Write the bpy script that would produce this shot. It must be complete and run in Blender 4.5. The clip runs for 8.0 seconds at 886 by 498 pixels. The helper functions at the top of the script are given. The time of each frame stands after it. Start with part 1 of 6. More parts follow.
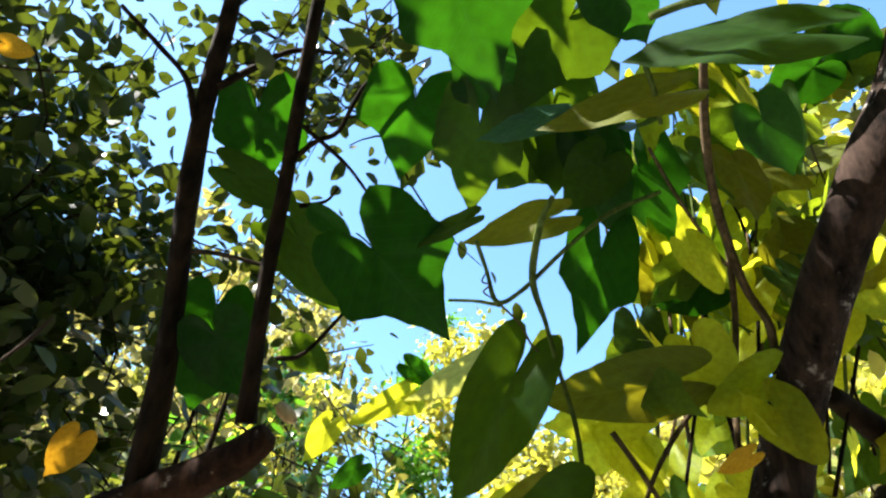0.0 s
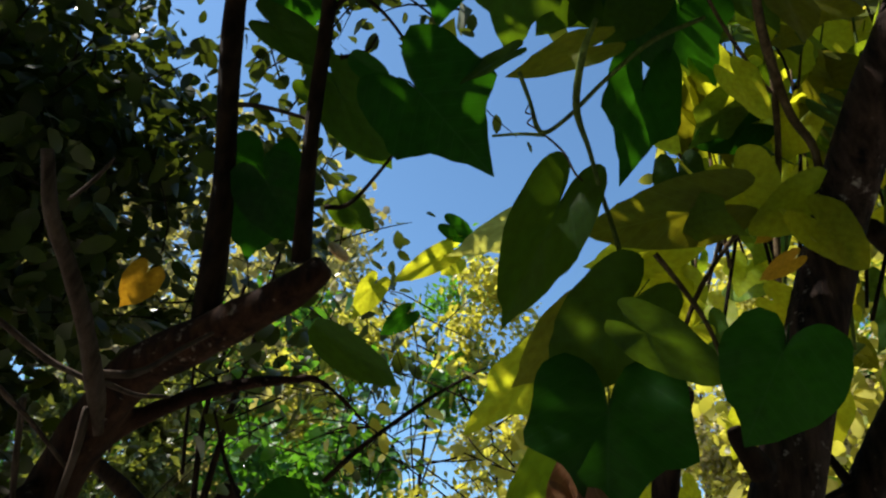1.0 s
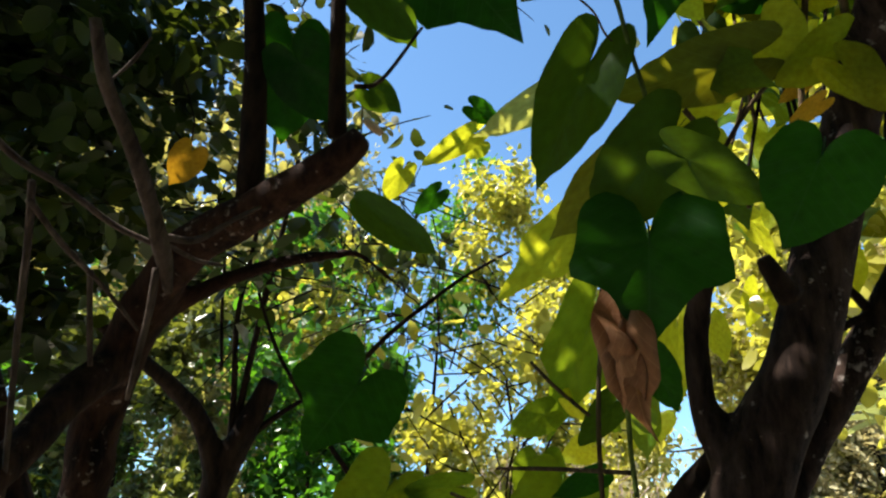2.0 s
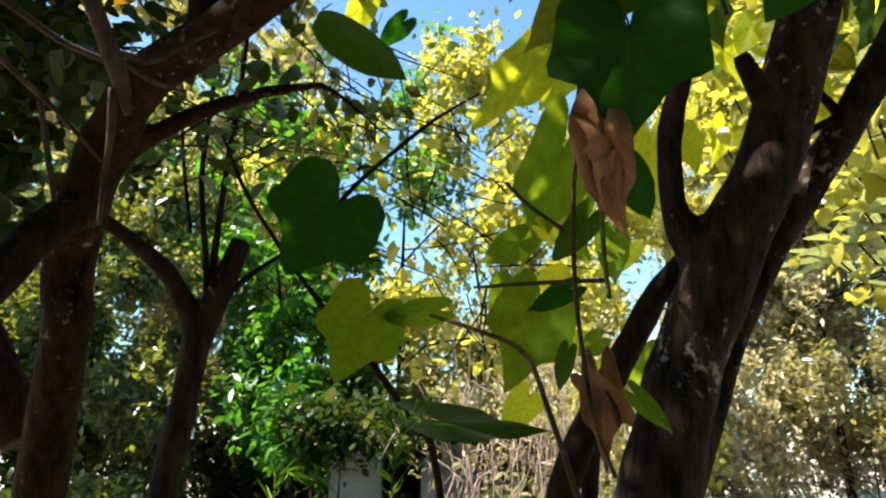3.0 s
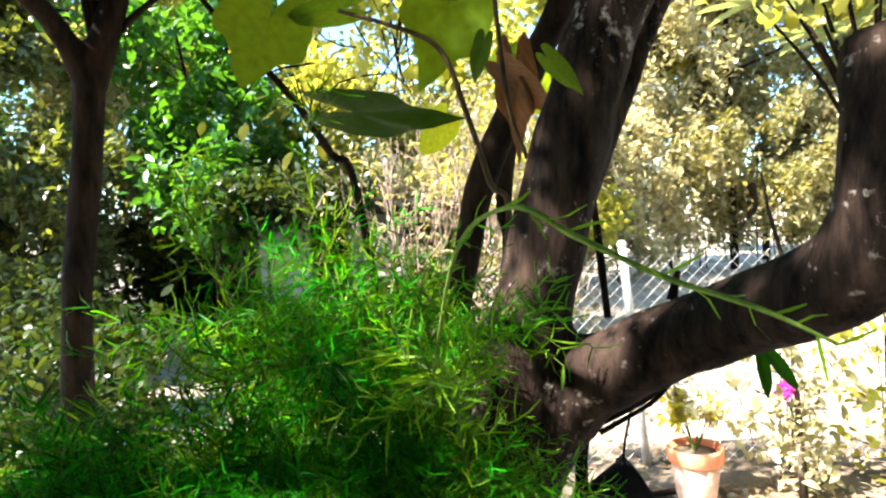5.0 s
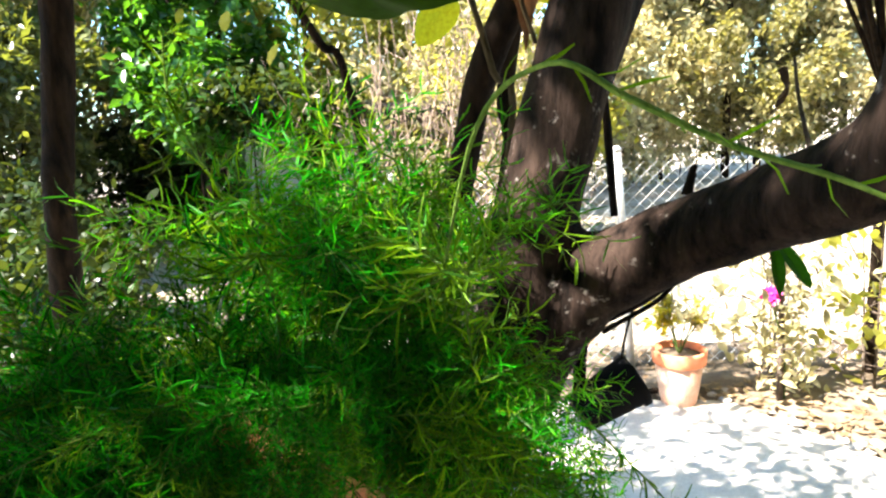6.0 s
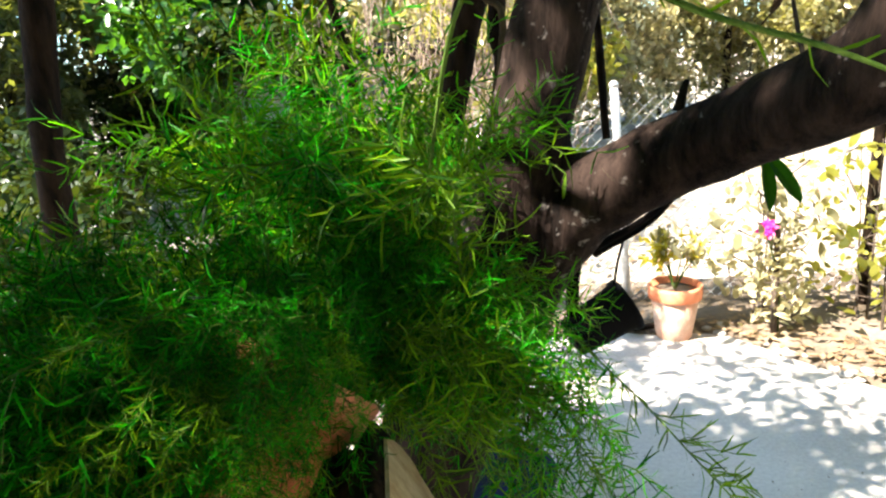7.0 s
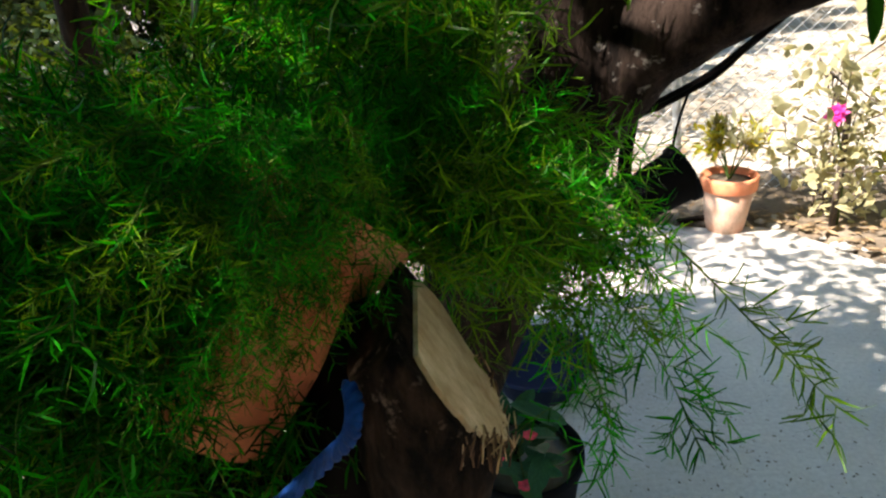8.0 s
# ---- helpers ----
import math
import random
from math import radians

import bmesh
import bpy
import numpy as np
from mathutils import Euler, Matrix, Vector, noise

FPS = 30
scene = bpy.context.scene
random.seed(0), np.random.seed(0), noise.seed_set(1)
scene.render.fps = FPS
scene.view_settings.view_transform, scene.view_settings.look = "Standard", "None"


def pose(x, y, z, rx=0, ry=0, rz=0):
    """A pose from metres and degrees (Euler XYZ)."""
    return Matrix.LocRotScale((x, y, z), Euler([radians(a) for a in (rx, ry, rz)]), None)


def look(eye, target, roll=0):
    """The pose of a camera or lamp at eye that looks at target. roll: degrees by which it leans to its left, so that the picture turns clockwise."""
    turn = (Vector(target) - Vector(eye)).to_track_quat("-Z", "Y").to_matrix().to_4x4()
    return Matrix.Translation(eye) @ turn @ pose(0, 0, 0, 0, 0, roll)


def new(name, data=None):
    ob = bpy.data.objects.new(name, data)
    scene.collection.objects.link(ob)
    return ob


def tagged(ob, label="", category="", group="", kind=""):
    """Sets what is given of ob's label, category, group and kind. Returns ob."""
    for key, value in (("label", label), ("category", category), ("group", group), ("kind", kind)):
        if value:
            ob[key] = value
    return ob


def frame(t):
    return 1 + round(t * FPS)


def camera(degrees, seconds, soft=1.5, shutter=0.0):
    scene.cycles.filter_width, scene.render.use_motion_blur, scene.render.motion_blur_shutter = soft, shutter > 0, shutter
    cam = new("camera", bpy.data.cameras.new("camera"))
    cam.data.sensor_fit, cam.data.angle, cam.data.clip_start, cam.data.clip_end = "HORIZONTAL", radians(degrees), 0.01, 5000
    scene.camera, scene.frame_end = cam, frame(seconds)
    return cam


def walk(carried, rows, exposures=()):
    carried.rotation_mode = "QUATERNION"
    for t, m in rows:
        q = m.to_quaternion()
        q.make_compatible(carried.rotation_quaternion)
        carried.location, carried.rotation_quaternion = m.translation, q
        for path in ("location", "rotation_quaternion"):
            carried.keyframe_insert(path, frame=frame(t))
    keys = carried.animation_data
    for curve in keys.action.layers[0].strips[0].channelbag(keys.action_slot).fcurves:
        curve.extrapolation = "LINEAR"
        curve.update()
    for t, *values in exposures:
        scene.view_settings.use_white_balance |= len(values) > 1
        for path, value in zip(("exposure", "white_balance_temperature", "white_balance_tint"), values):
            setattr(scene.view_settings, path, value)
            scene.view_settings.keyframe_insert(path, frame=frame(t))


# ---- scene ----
cam = camera(69.5, 8.0, soft=2.3)
PATH = [
    (0, (0.18, 0.031, 2.003), (-0.068, 1.54, 3.291), 5.0),
    (0.5, (0.177, 0.07, 1.936), (-0.112, 1.624, 3.161), 4.7),
    (1, (0.148, 0.096, 1.867), (-0.18, 1.726, 2.979), 4.7),
    (1.2, (0.11, 0.085, 1.852), (-0.208, 1.743, 2.924), 4.4),
    (2.3, (0.094, 0.109, 1.731), (-0.257, 1.888, 2.575), 1.6),
    (2.5, (0.089, 0.116, 1.715), (-0.249, 1.921, 2.508), 1.4),
    (3, (0.076, 0.138, 1.683), (-0.178, 2.039, 2.25), -1.1),
    (3.5, (0.078, 0.16, 1.65), (-0.158, 2.12, 1.97), -2.9),
    (4, (0.078, 0.17, 1.616), (-0.125, 2.15, 1.812), -3.6),
    (4.5, (0.081, 0.181, 1.583), (-0.114, 2.17, 1.638), -4.0),
    (4.7, (0.082, 0.176, 1.566), (-0.037, 2.172, 1.561), -4.0),
    (5.8, (0.06, 0.205, 1.535), (0.042, 2.175, 1.192), -3.4),
    (6, (0.059, 0.216, 1.529), (0.025, 2.177, 1.142), -3.3),
    (6.5, (0.055, 0.207, 1.51), (0.006, 2.143, 1.01), -3.7),
    (7, (0.067, 0.212, 1.502), (0.027, 2.134, 0.95), -4.5),
    (7.5, (0.073, 0.213, 1.48), (-0.004, 2.096, 0.811), -5.3),
    (8, (0.065, 0.258, 1.431), (-0.126, 2.065, 0.595), -5.7),
]

EXPOSURES = [(0, 2.7), (0.5, 2.05), (1.0, 1.45), (1.2, 1.42), (2.3, 2.05), (3.0, 2.2), (3.5, 2.68), (4.0, 2.86), (4.7, 3.02), (6.0, 3.1), (7.0, 2.76), (8.0, 2.05)]
walk(cam, [(t, look(eye, target, roll)) for t, eye, target, roll in PATH], EXPOSURES)

# ---- sky and sun ----
TO_SUN = Vector((-0.56, -0.24, 0.79)).normalized()
world = bpy.data.worlds.new("sky")
scene.world = world
world.use_nodes = True
sky = world.node_tree.nodes.new("ShaderNodeTexSky")
sky.sky_type = "NISHITA"
sky.sun_disc = False
sky.sun_elevation = math.asin(TO_SUN.z)
sky.sun_rotation = math.atan2(TO_SUN.x, TO_SUN.y) % math.tau
sky.dust_density = 0.6
sky.ozone_density = 1.2
sky.air_density = 1.0
backdrop_node = world.node_tree.nodes["Background"]
backdrop_node.inputs["Strength"].default_value = 0.080
clear = world.node_tree.nodes.new("ShaderNodeMix")
clear.data_type, clear.blend_type = "RGBA", "MULTIPLY"
clear.inputs["Factor"].default_value = 1.0
clear.inputs[7].default_value = (0.74, 0.97, 1.06, 1)
world.node_tree.links.new(sky.outputs["Color"], clear.inputs[6])
world.node_tree.links.new(clear.outputs[2], backdrop_node.inputs["Color"])
sun = new("sun", bpy.data.lights.new("sun", "SUN"))
sun.data.energy = 5.0
sun.data.angle = radians(0.5)
sun.data.color = (1.0, 0.92, 0.84)
sun.matrix_world = Matrix.Translation((-4, 4, 12)) @ TO_SUN.to_track_quat("Z", "Y").to_matrix().to_4x4()


# ---- materials ----
def material(name):
    mat = bpy.data.materials.new(name)
    mat.use_nodes = True
    tree = mat.node_tree
    return mat, tree, tree.nodes["Principled BSDF"], tree.nodes["Material Output"]


def add(tree, kind, **values):
    node = tree.nodes.new(kind)
    for key, value in values.items():
        node.inputs[key.replace("_", " ")].default_value = value
    return node


def ramp(tree, source, stops):
    node = tree.nodes.new("ShaderNodeValToRGB")
    ends = node.color_ramp.elements
    while len(ends) < len(stops):
        ends.new(0.5)
    for end, (at, colour) in zip(ends, stops):
        end.position, end.color = at, (*colour, 1)
    tree.links.new(source, node.inputs["Fac"])
    return node.outputs["Color"]


def blend(tree, mode, amount, one, two):
    node = tree.nodes.new("ShaderNodeMix")
    node.data_type, node.blend_type = "RGBA", mode
    if isinstance(amount, float):
        node.inputs["Factor"].default_value = amount
    else:
        tree.links.new(amount, node.inputs["Factor"])
    for socket, value in ((node.inputs[6], one), (node.inputs[7], two)):
        if isinstance(value, tuple):
            socket.default_value = (*value, 1)
        else:
            tree.links.new(value, socket)
    return node.outputs[2]


def sums(tree, what, one, two=0.0, three=0.0):
    node = tree.nodes.new("ShaderNodeMath")
    node.operation = what
    for socket, value in zip(node.inputs, (one, two, three)):
        if isinstance(value, (int, float)):
            socket.default_value = value
        else:
            tree.links.new(value, socket)
    return node.outputs[0]


def bump(tree, shader, height, strength, distance=0.01):
    node = add(tree, "ShaderNodeBump", Strength=strength, Distance=distance)
    tree.links.new(height, node.inputs["Height"])
    tree.links.new(node.outputs["Normal"], shader.inputs["Normal"])


def foliage_material(name, dark, light, glow, through_it=0.5, rough=0.4, single=False, veins=False, gloss=0.4, clumps=2.2, span=False):
    """Leaf: waxy surface over a see-through blade. single: every object has a tint of its own, else every blade of a mesh."""
    mat, tree, shader, out = material(name)
    if single:
        chance = tree.nodes.new("ShaderNodeObjectInfo").outputs["Random"]
    else:
        chance = tree.nodes.new("ShaderNodeNewGeometry").outputs["Random Per Island"]
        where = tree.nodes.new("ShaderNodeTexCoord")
        # soft noise tints whole clumps darker and lighter, as shaded and sunlit masses
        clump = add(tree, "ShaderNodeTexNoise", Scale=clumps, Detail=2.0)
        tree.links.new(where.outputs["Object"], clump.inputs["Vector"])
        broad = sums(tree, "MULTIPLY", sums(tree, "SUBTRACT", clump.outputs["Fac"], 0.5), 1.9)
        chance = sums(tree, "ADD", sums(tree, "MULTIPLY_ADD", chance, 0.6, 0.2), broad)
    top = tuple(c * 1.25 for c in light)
    # span: many near-black blades and few bright ones, shaded depth put into the tint
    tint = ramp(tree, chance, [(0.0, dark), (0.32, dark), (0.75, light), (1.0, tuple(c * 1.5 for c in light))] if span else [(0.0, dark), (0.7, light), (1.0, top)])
    coords = tree.nodes.new("ShaderNodeTexCoord")
    blot = add(tree, "ShaderNodeTexNoise", Scale=9.0 if single else 14.0, Detail=3.0)
    tree.links.new(coords.outputs["Object"], blot.inputs["Vector"])
    tint = blend(tree, "MULTIPLY", 0.55, tint, ramp(tree, blot.outputs["Fac"], [(0.3, (0.6, 0.62, 0.5)), (0.65, (1.1, 1.1, 1.0))]))
    # span also dims the glow of the blades that stand for shaded ones
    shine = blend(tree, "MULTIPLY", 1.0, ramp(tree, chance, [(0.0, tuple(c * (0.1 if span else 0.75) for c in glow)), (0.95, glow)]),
                  ramp(tree, blot.outputs["Fac"], [(0.3, (0.75, 0.7, 0.6)), (0.65, (1, 1, 1))]))
    if veins:
        split = tree.nodes.new("ShaderNodeSeparateXYZ")
        tree.links.new(coords.outputs["UV"], split.inputs[0])
        side = sums(tree, "ABSOLUTE", sums(tree, "SUBTRACT", split.outputs[0], 0.5))
        rib = sums(tree, "LESS_THAN", side, 0.008)
        waves = sums(tree, "FRACT", sums(tree, "MULTIPLY", sums(tree, "SUBTRACT", split.outputs[1], sums(tree, "MULTIPLY", side, 0.9)), 6.5))
        lines = sums(tree, "MAXIMUM", rib, sums(tree, "LESS_THAN", waves, 0.07))
        soft = sums(tree, "MULTIPLY", lines, 0.5)
        tint = blend(tree, "MIX", soft, tint, tuple(min(1, c * 1.9 + 0.02) for c in light))
        shine = blend(tree, "MULTIPLY", soft, shine, (0.55, 0.6, 0.4))
        bump(tree, shader, sums(tree, "ADD", lines, blot.outputs["Fac"]), 0.25, 0.002)
    tree.links.new(tint, shader.inputs["Base Color"])
    shader.inputs["Roughness"].default_value = rough
    shader.inputs["Specular IOR Level"].default_value = 0.12 if single else gloss
    blade = tree.nodes.new("ShaderNodeBsdfTranslucent")
    tree.links.new(shine, blade.inputs["Color"])
    mix = add(tree, "ShaderNodeMixShader", Fac=through_it)
    tree.links.new(shader.outputs[0], mix.inputs[1])
    tree.links.new(blade.outputs[0], mix.inputs[2])
    tree.links.new(mix.outputs[0], out.inputs["Surface"])
    return mat


def bark_material(name, deep, pale, patch=None, amount=0.62, stretch=0.25, size=40.0):
    mat, tree, shader, out = material(name)
    coords = tree.nodes.new("ShaderNodeTexCoord")
    turn = add(tree, "ShaderNodeMapping", Scale=(1, 1, stretch))
    tree.links.new(coords.outputs["Object"], turn.inputs["Vector"])
    ridges = add(tree, "ShaderNodeTexNoise", Scale=size, Detail=8.0, Roughness=0.7)
    broad = add(tree, "ShaderNodeTexNoise", Scale=7.0, Detail=3.0)
    tree.links.new(turn.outputs[0], ridges.inputs["Vector"])
    tree.links.new(coords.outputs["Object"], broad.inputs["Vector"])
    tint = ramp(tree, ridges.outputs["Fac"], [(0.38, deep), (0.66, pale)])
    tint = blend(tree, "MULTIPLY", 0.7, tint, ramp(tree, broad.outputs["Fac"], [(0.3, (0.55, 0.5, 0.45)), (0.7, (1.1, 1.05, 1.0))]))
    if patch:
        spots = add(tree, "ShaderNodeTexNoise", Scale=55.0, Detail=5.0, Roughness=0.65)
        tree.links.new(coords.outputs["Object"], spots.inputs["Vector"])
        spread = sums(tree, "ADD", spots.outputs["Fac"], sums(tree, "MULTIPLY", sums(tree, "SUBTRACT", broad.outputs["Fac"], 0.5), 0.55))
        mask = ramp(tree, spread, [(amount, (0, 0, 0)), (amount + 0.12, (1, 1, 1))])
        tint = blend(tree, "MIX", mask, tint, patch)
    tree.links.new(tint, shader.inputs["Base Color"])
    shader.inputs["Roughness"].default_value = 0.85
    shader.inputs["Specular IOR Level"].default_value = 0.06
    bump(tree, shader, ridges.outputs["Fac"], 0.9, 0.006)
    return mat


def rough_material(name, one, two, scale, rough=0.9, strength=0.4, distance=0.004, fine=None):
    """Grainy matter: two colours in patches, with a finer grain over them."""
    mat, tree, shader, out = material(name)
    coords = tree.nodes.new("ShaderNodeTexCoord")
    patch = add(tree, "ShaderNodeTexNoise", Scale=scale, Detail=5.0)
    grain = add(tree, "ShaderNodeTexNoise", Scale=fine or scale * 14, Detail=6.0, Roughness=0.7)
    for node in (patch, grain):
        tree.links.new(coords.outputs["Object"], node.inputs["Vector"])
    tint = ramp(tree, patch.outputs["Fac"], [(0.35, one), (0.65, two)])
    tint = blend(tree, "MULTIPLY", 0.6, tint, ramp(tree, grain.outputs["Fac"], [(0.3, (0.65, 0.63, 0.6)), (0.7, (1.1, 1.1, 1.1))]))
    tree.links.new(tint, shader.inputs["Base Color"])
    shader.inputs["Roughness"].default_value = rough
    shader.inputs["Specular IOR Level"].default_value = 0.5 if rough < 0.5 else 0.15
    bump(tree, shader, grain.outputs["Fac"], strength, distance)
    return mat


# this green and the mid green are darkened for leaves hanging in shade
leaf_vine = foliage_material("vine_leaf_shaded_green", (0.002, 0.017, 0.003), (0.005, 0.032, 0.004), (0.034, 0.165, 0.003), 0.42, 0.5, True, True)
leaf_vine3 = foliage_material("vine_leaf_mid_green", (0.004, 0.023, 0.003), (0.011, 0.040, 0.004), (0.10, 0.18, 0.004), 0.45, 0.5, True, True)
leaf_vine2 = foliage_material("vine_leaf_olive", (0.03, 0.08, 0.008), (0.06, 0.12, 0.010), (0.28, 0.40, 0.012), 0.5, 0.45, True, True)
# yellow copy of the vine leaf, sun shining through put into the colour
leaf_backlit = foliage_material("vine_leaf_backlit", (0.09, 0.15, 0.015), (0.15, 0.21, 0.02), (0.80, 0.84, 0.03), 0.65, 0.4, True, True)
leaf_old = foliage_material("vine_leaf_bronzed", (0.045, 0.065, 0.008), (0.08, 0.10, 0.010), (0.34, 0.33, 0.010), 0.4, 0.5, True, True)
leaf_blue = foliage_material("vine_leaf_bluish", (0.015, 0.06, 0.03), (0.03, 0.085, 0.05), (0.06, 0.2, 0.03), 0.3, 0.35, True, True)
leaf_gloss = foliage_material("vine_leaf_glossy", (0.16, 0.22, 0.08), (0.24, 0.3, 0.12), (0.6, 0.62, 0.1), 0.35, 0.22, True, True)
leaf_dead = foliage_material("dead_leaf_brown", (0.12, 0.056, 0.028), (0.21, 0.105, 0.055), (0.33, 0.135, 0.045), 0.25, 0.7, True, True)
# darker copy of the brown dead leaf, shade put into its colour
leaf_dead_shaded = foliage_material("dead_leaf_shaded", (0.035, 0.02, 0.014), (0.07, 0.04, 0.025), (0.10, 0.05, 0.02), 0.12, 0.8, True, True)
leaf_yellow = foliage_material("yellow_leaf", (0.34, 0.19, 0.015), (0.48, 0.28, 0.02), (0.75, 0.40, 0.02), 0.55, 0.45, True)
# kept dark to stand for foliage in shade
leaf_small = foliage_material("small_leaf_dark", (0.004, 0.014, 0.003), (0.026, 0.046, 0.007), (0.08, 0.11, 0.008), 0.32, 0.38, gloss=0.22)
# wide range puts shaded interiors and sun flecks into the leaf colour
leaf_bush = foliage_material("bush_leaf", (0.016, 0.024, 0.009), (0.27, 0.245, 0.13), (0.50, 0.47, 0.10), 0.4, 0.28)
# shade and pale glints are coloured into this leaf
leaf_shade = foliage_material("tree_leaf_shaded_glossy", (0.006, 0.016, 0.005), (0.13, 0.15, 0.06), (0.26, 0.30, 0.03), 0.35, 0.34, gloss=0.3, clumps=3.5)
# yellow-green of crowns in full sun, put into the colour
leaf_lit = foliage_material("tree_leaf_sunlit_yellow_green", (0.030, 0.042, 0.006), (0.30, 0.285, 0.065), (0.68, 0.66, 0.065), 0.5, 0.30)
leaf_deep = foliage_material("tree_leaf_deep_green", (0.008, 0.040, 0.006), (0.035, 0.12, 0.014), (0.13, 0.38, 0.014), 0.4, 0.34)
# pale end stands for leaves bleached out by direct sun
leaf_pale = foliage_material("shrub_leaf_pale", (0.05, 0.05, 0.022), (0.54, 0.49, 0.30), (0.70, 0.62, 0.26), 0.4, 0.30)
leaf_lance = foliage_material("lance_leaf", (0.16, 0.20, 0.09), (0.30, 0.35, 0.19), (0.46, 0.52, 0.14), 0.35, 0.32, True)
# the near-black end stands for needles shaded deep in the fern
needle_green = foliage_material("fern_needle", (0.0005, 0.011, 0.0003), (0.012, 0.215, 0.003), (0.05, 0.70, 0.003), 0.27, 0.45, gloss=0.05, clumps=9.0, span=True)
# brighter copy of the needle, sunlight put into its colour
needle_sunlit = foliage_material("fern_needle_sunlit", (0.02, 0.17, 0.004), (0.055, 0.27, 0.005), (0.19, 0.68, 0.005), 0.45, 0.42, gloss=0.08, clumps=9.0, span=True)
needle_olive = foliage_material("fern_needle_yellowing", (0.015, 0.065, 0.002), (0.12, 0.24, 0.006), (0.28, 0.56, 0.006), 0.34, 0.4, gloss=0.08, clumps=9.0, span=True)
leaf_croton = foliage_material("croton_leaf", (0.22, 0.24, 0.02), (0.68, 0.56, 0.04), (0.85, 0.7, 0.03), 0.35, 0.35)
petal_pink = foliage_material("pink_petal", (0.62, 0.02, 0.22), (0.80, 0.04, 0.34), (0.9, 0.05, 0.35), 0.3, 0.5)
petal_red = foliage_material("red_petal", (0.60, 0.03, 0.06), (0.75, 0.06, 0.09), (0.8, 0.06, 0.08), 0.25, 0.5)
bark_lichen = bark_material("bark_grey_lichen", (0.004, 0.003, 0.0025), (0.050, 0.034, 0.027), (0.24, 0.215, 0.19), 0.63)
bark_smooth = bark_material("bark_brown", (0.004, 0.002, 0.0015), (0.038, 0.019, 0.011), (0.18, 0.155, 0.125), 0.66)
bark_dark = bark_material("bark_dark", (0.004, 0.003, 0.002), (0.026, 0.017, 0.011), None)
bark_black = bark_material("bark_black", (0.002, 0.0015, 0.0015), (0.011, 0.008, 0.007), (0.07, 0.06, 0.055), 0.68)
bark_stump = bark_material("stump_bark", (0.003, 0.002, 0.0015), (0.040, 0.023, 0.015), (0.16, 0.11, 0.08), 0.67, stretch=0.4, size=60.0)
bark_bleached = bark_material("bark_bleached", (0.19, 0.14, 0.11), (0.44, 0.35, 0.29), None)
bark_pale = bark_material("bark_dead_grey", (0.05, 0.038, 0.03), (0.16, 0.13, 0.105), None)
# darker copy of the dead grey bark, shade put into its colour
bark_dead_shaded = bark_material("bark_dead_grey_shaded", (0.02, 0.014, 0.011), (0.075, 0.058, 0.046), None)
vine_wood = bark_material("vine_stem_brown", (0.04, 0.03, 0.018), (0.12, 0.09, 0.05), None, size=90.0)
vine_green = bark_material("vine_stem_green", (0.04, 0.07, 0.015), (0.11, 0.16, 0.04), None, size=90.0)
frond_stem = bark_material("frond_stem_green", (0.07, 0.14, 0.02), (0.16, 0.26, 0.05), None, size=90.0)
cut_wood = bark_material("sawn_wood", (0.52, 0.34, 0.17), (0.82, 0.60, 0.36), None, stretch=0.08, size=70.0)
torn_wood = bark_material("torn_brown_wood", (0.10, 0.05, 0.03), (0.30, 0.18, 0.11), None, size=90.0)
sand = rough_material("sandy_soil", (0.26, 0.22, 0.17), (0.46, 0.41, 0.34), 0.8, 0.95, 0.6, 0.012, 30.0)
soil = rough_material("dark_soil", (0.10, 0.075, 0.05), (0.24, 0.19, 0.14), 3.0, 0.95, 0.8, 0.012)
concrete = rough_material("patio_concrete", (0.47, 0.43, 0.38), (0.61, 0.56, 0.50), 1.4, 0.8, 0.25, 0.003, 60.0)
kerb_stone = rough_material("kerb_concrete", (0.42, 0.40, 0.36), (0.55, 0.52, 0.47), 3.0)
terracotta = rough_material("terracotta", (0.74, 0.22, 0.10), (0.86, 0.33, 0.17), 9.0, 0.8, 0.2, 0.002)
clay_pale = rough_material("limed_terracotta", (0.55, 0.26, 0.16), (0.70, 0.48, 0.36), 7.0, 0.8, 0.2, 0.002)
stone = rough_material("pale_stone", (0.38, 0.35, 0.31), (0.56, 0.53, 0.48), 12.0, 0.9, 0.5, 0.006)
litter = foliage_material("fallen_leaf", (0.14, 0.08, 0.04), (0.36, 0.25, 0.15), (0.3, 0.18, 0.08), 0.15, 0.8)
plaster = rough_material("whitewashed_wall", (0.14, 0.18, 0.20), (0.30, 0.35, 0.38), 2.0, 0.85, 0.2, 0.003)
added_wall_plaster = rough_material("added_wall_matte", (0.20, 0.18, 0.15), (0.28, 0.25, 0.21), 2.0, 0.85, 0.2, 0.003)
roof_and_inner_shade = rough_material("dark_roof_and_interior_shade", (0.03, 0.028, 0.025), (0.07, 0.06, 0.05), 2.0)
black_plastic = rough_material("black_plastic", (0.004, 0.004, 0.0045), (0.006, 0.006, 0.007), 6.0, 0.85, 0.1, 0.001)
black_plastic.node_tree.nodes["Principled BSDF"].inputs["Specular IOR Level"].default_value = 0.1
blue_plastic = rough_material("navy_plastic", (0.006, 0.010, 0.035), (0.010, 0.016, 0.05), 6.0, 0.55, 0.1, 0.001)
blue_cord = rough_material("blue_nylon", (0.006, 0.045, 0.20), (0.015, 0.09, 0.36), 60.0, 0.6, 0.6, 0.002)
white_glaze = rough_material("white_enamel", (0.55, 0.62, 0.66), (0.66, 0.72, 0.75), 4.0, 0.35, 0.1, 0.001)
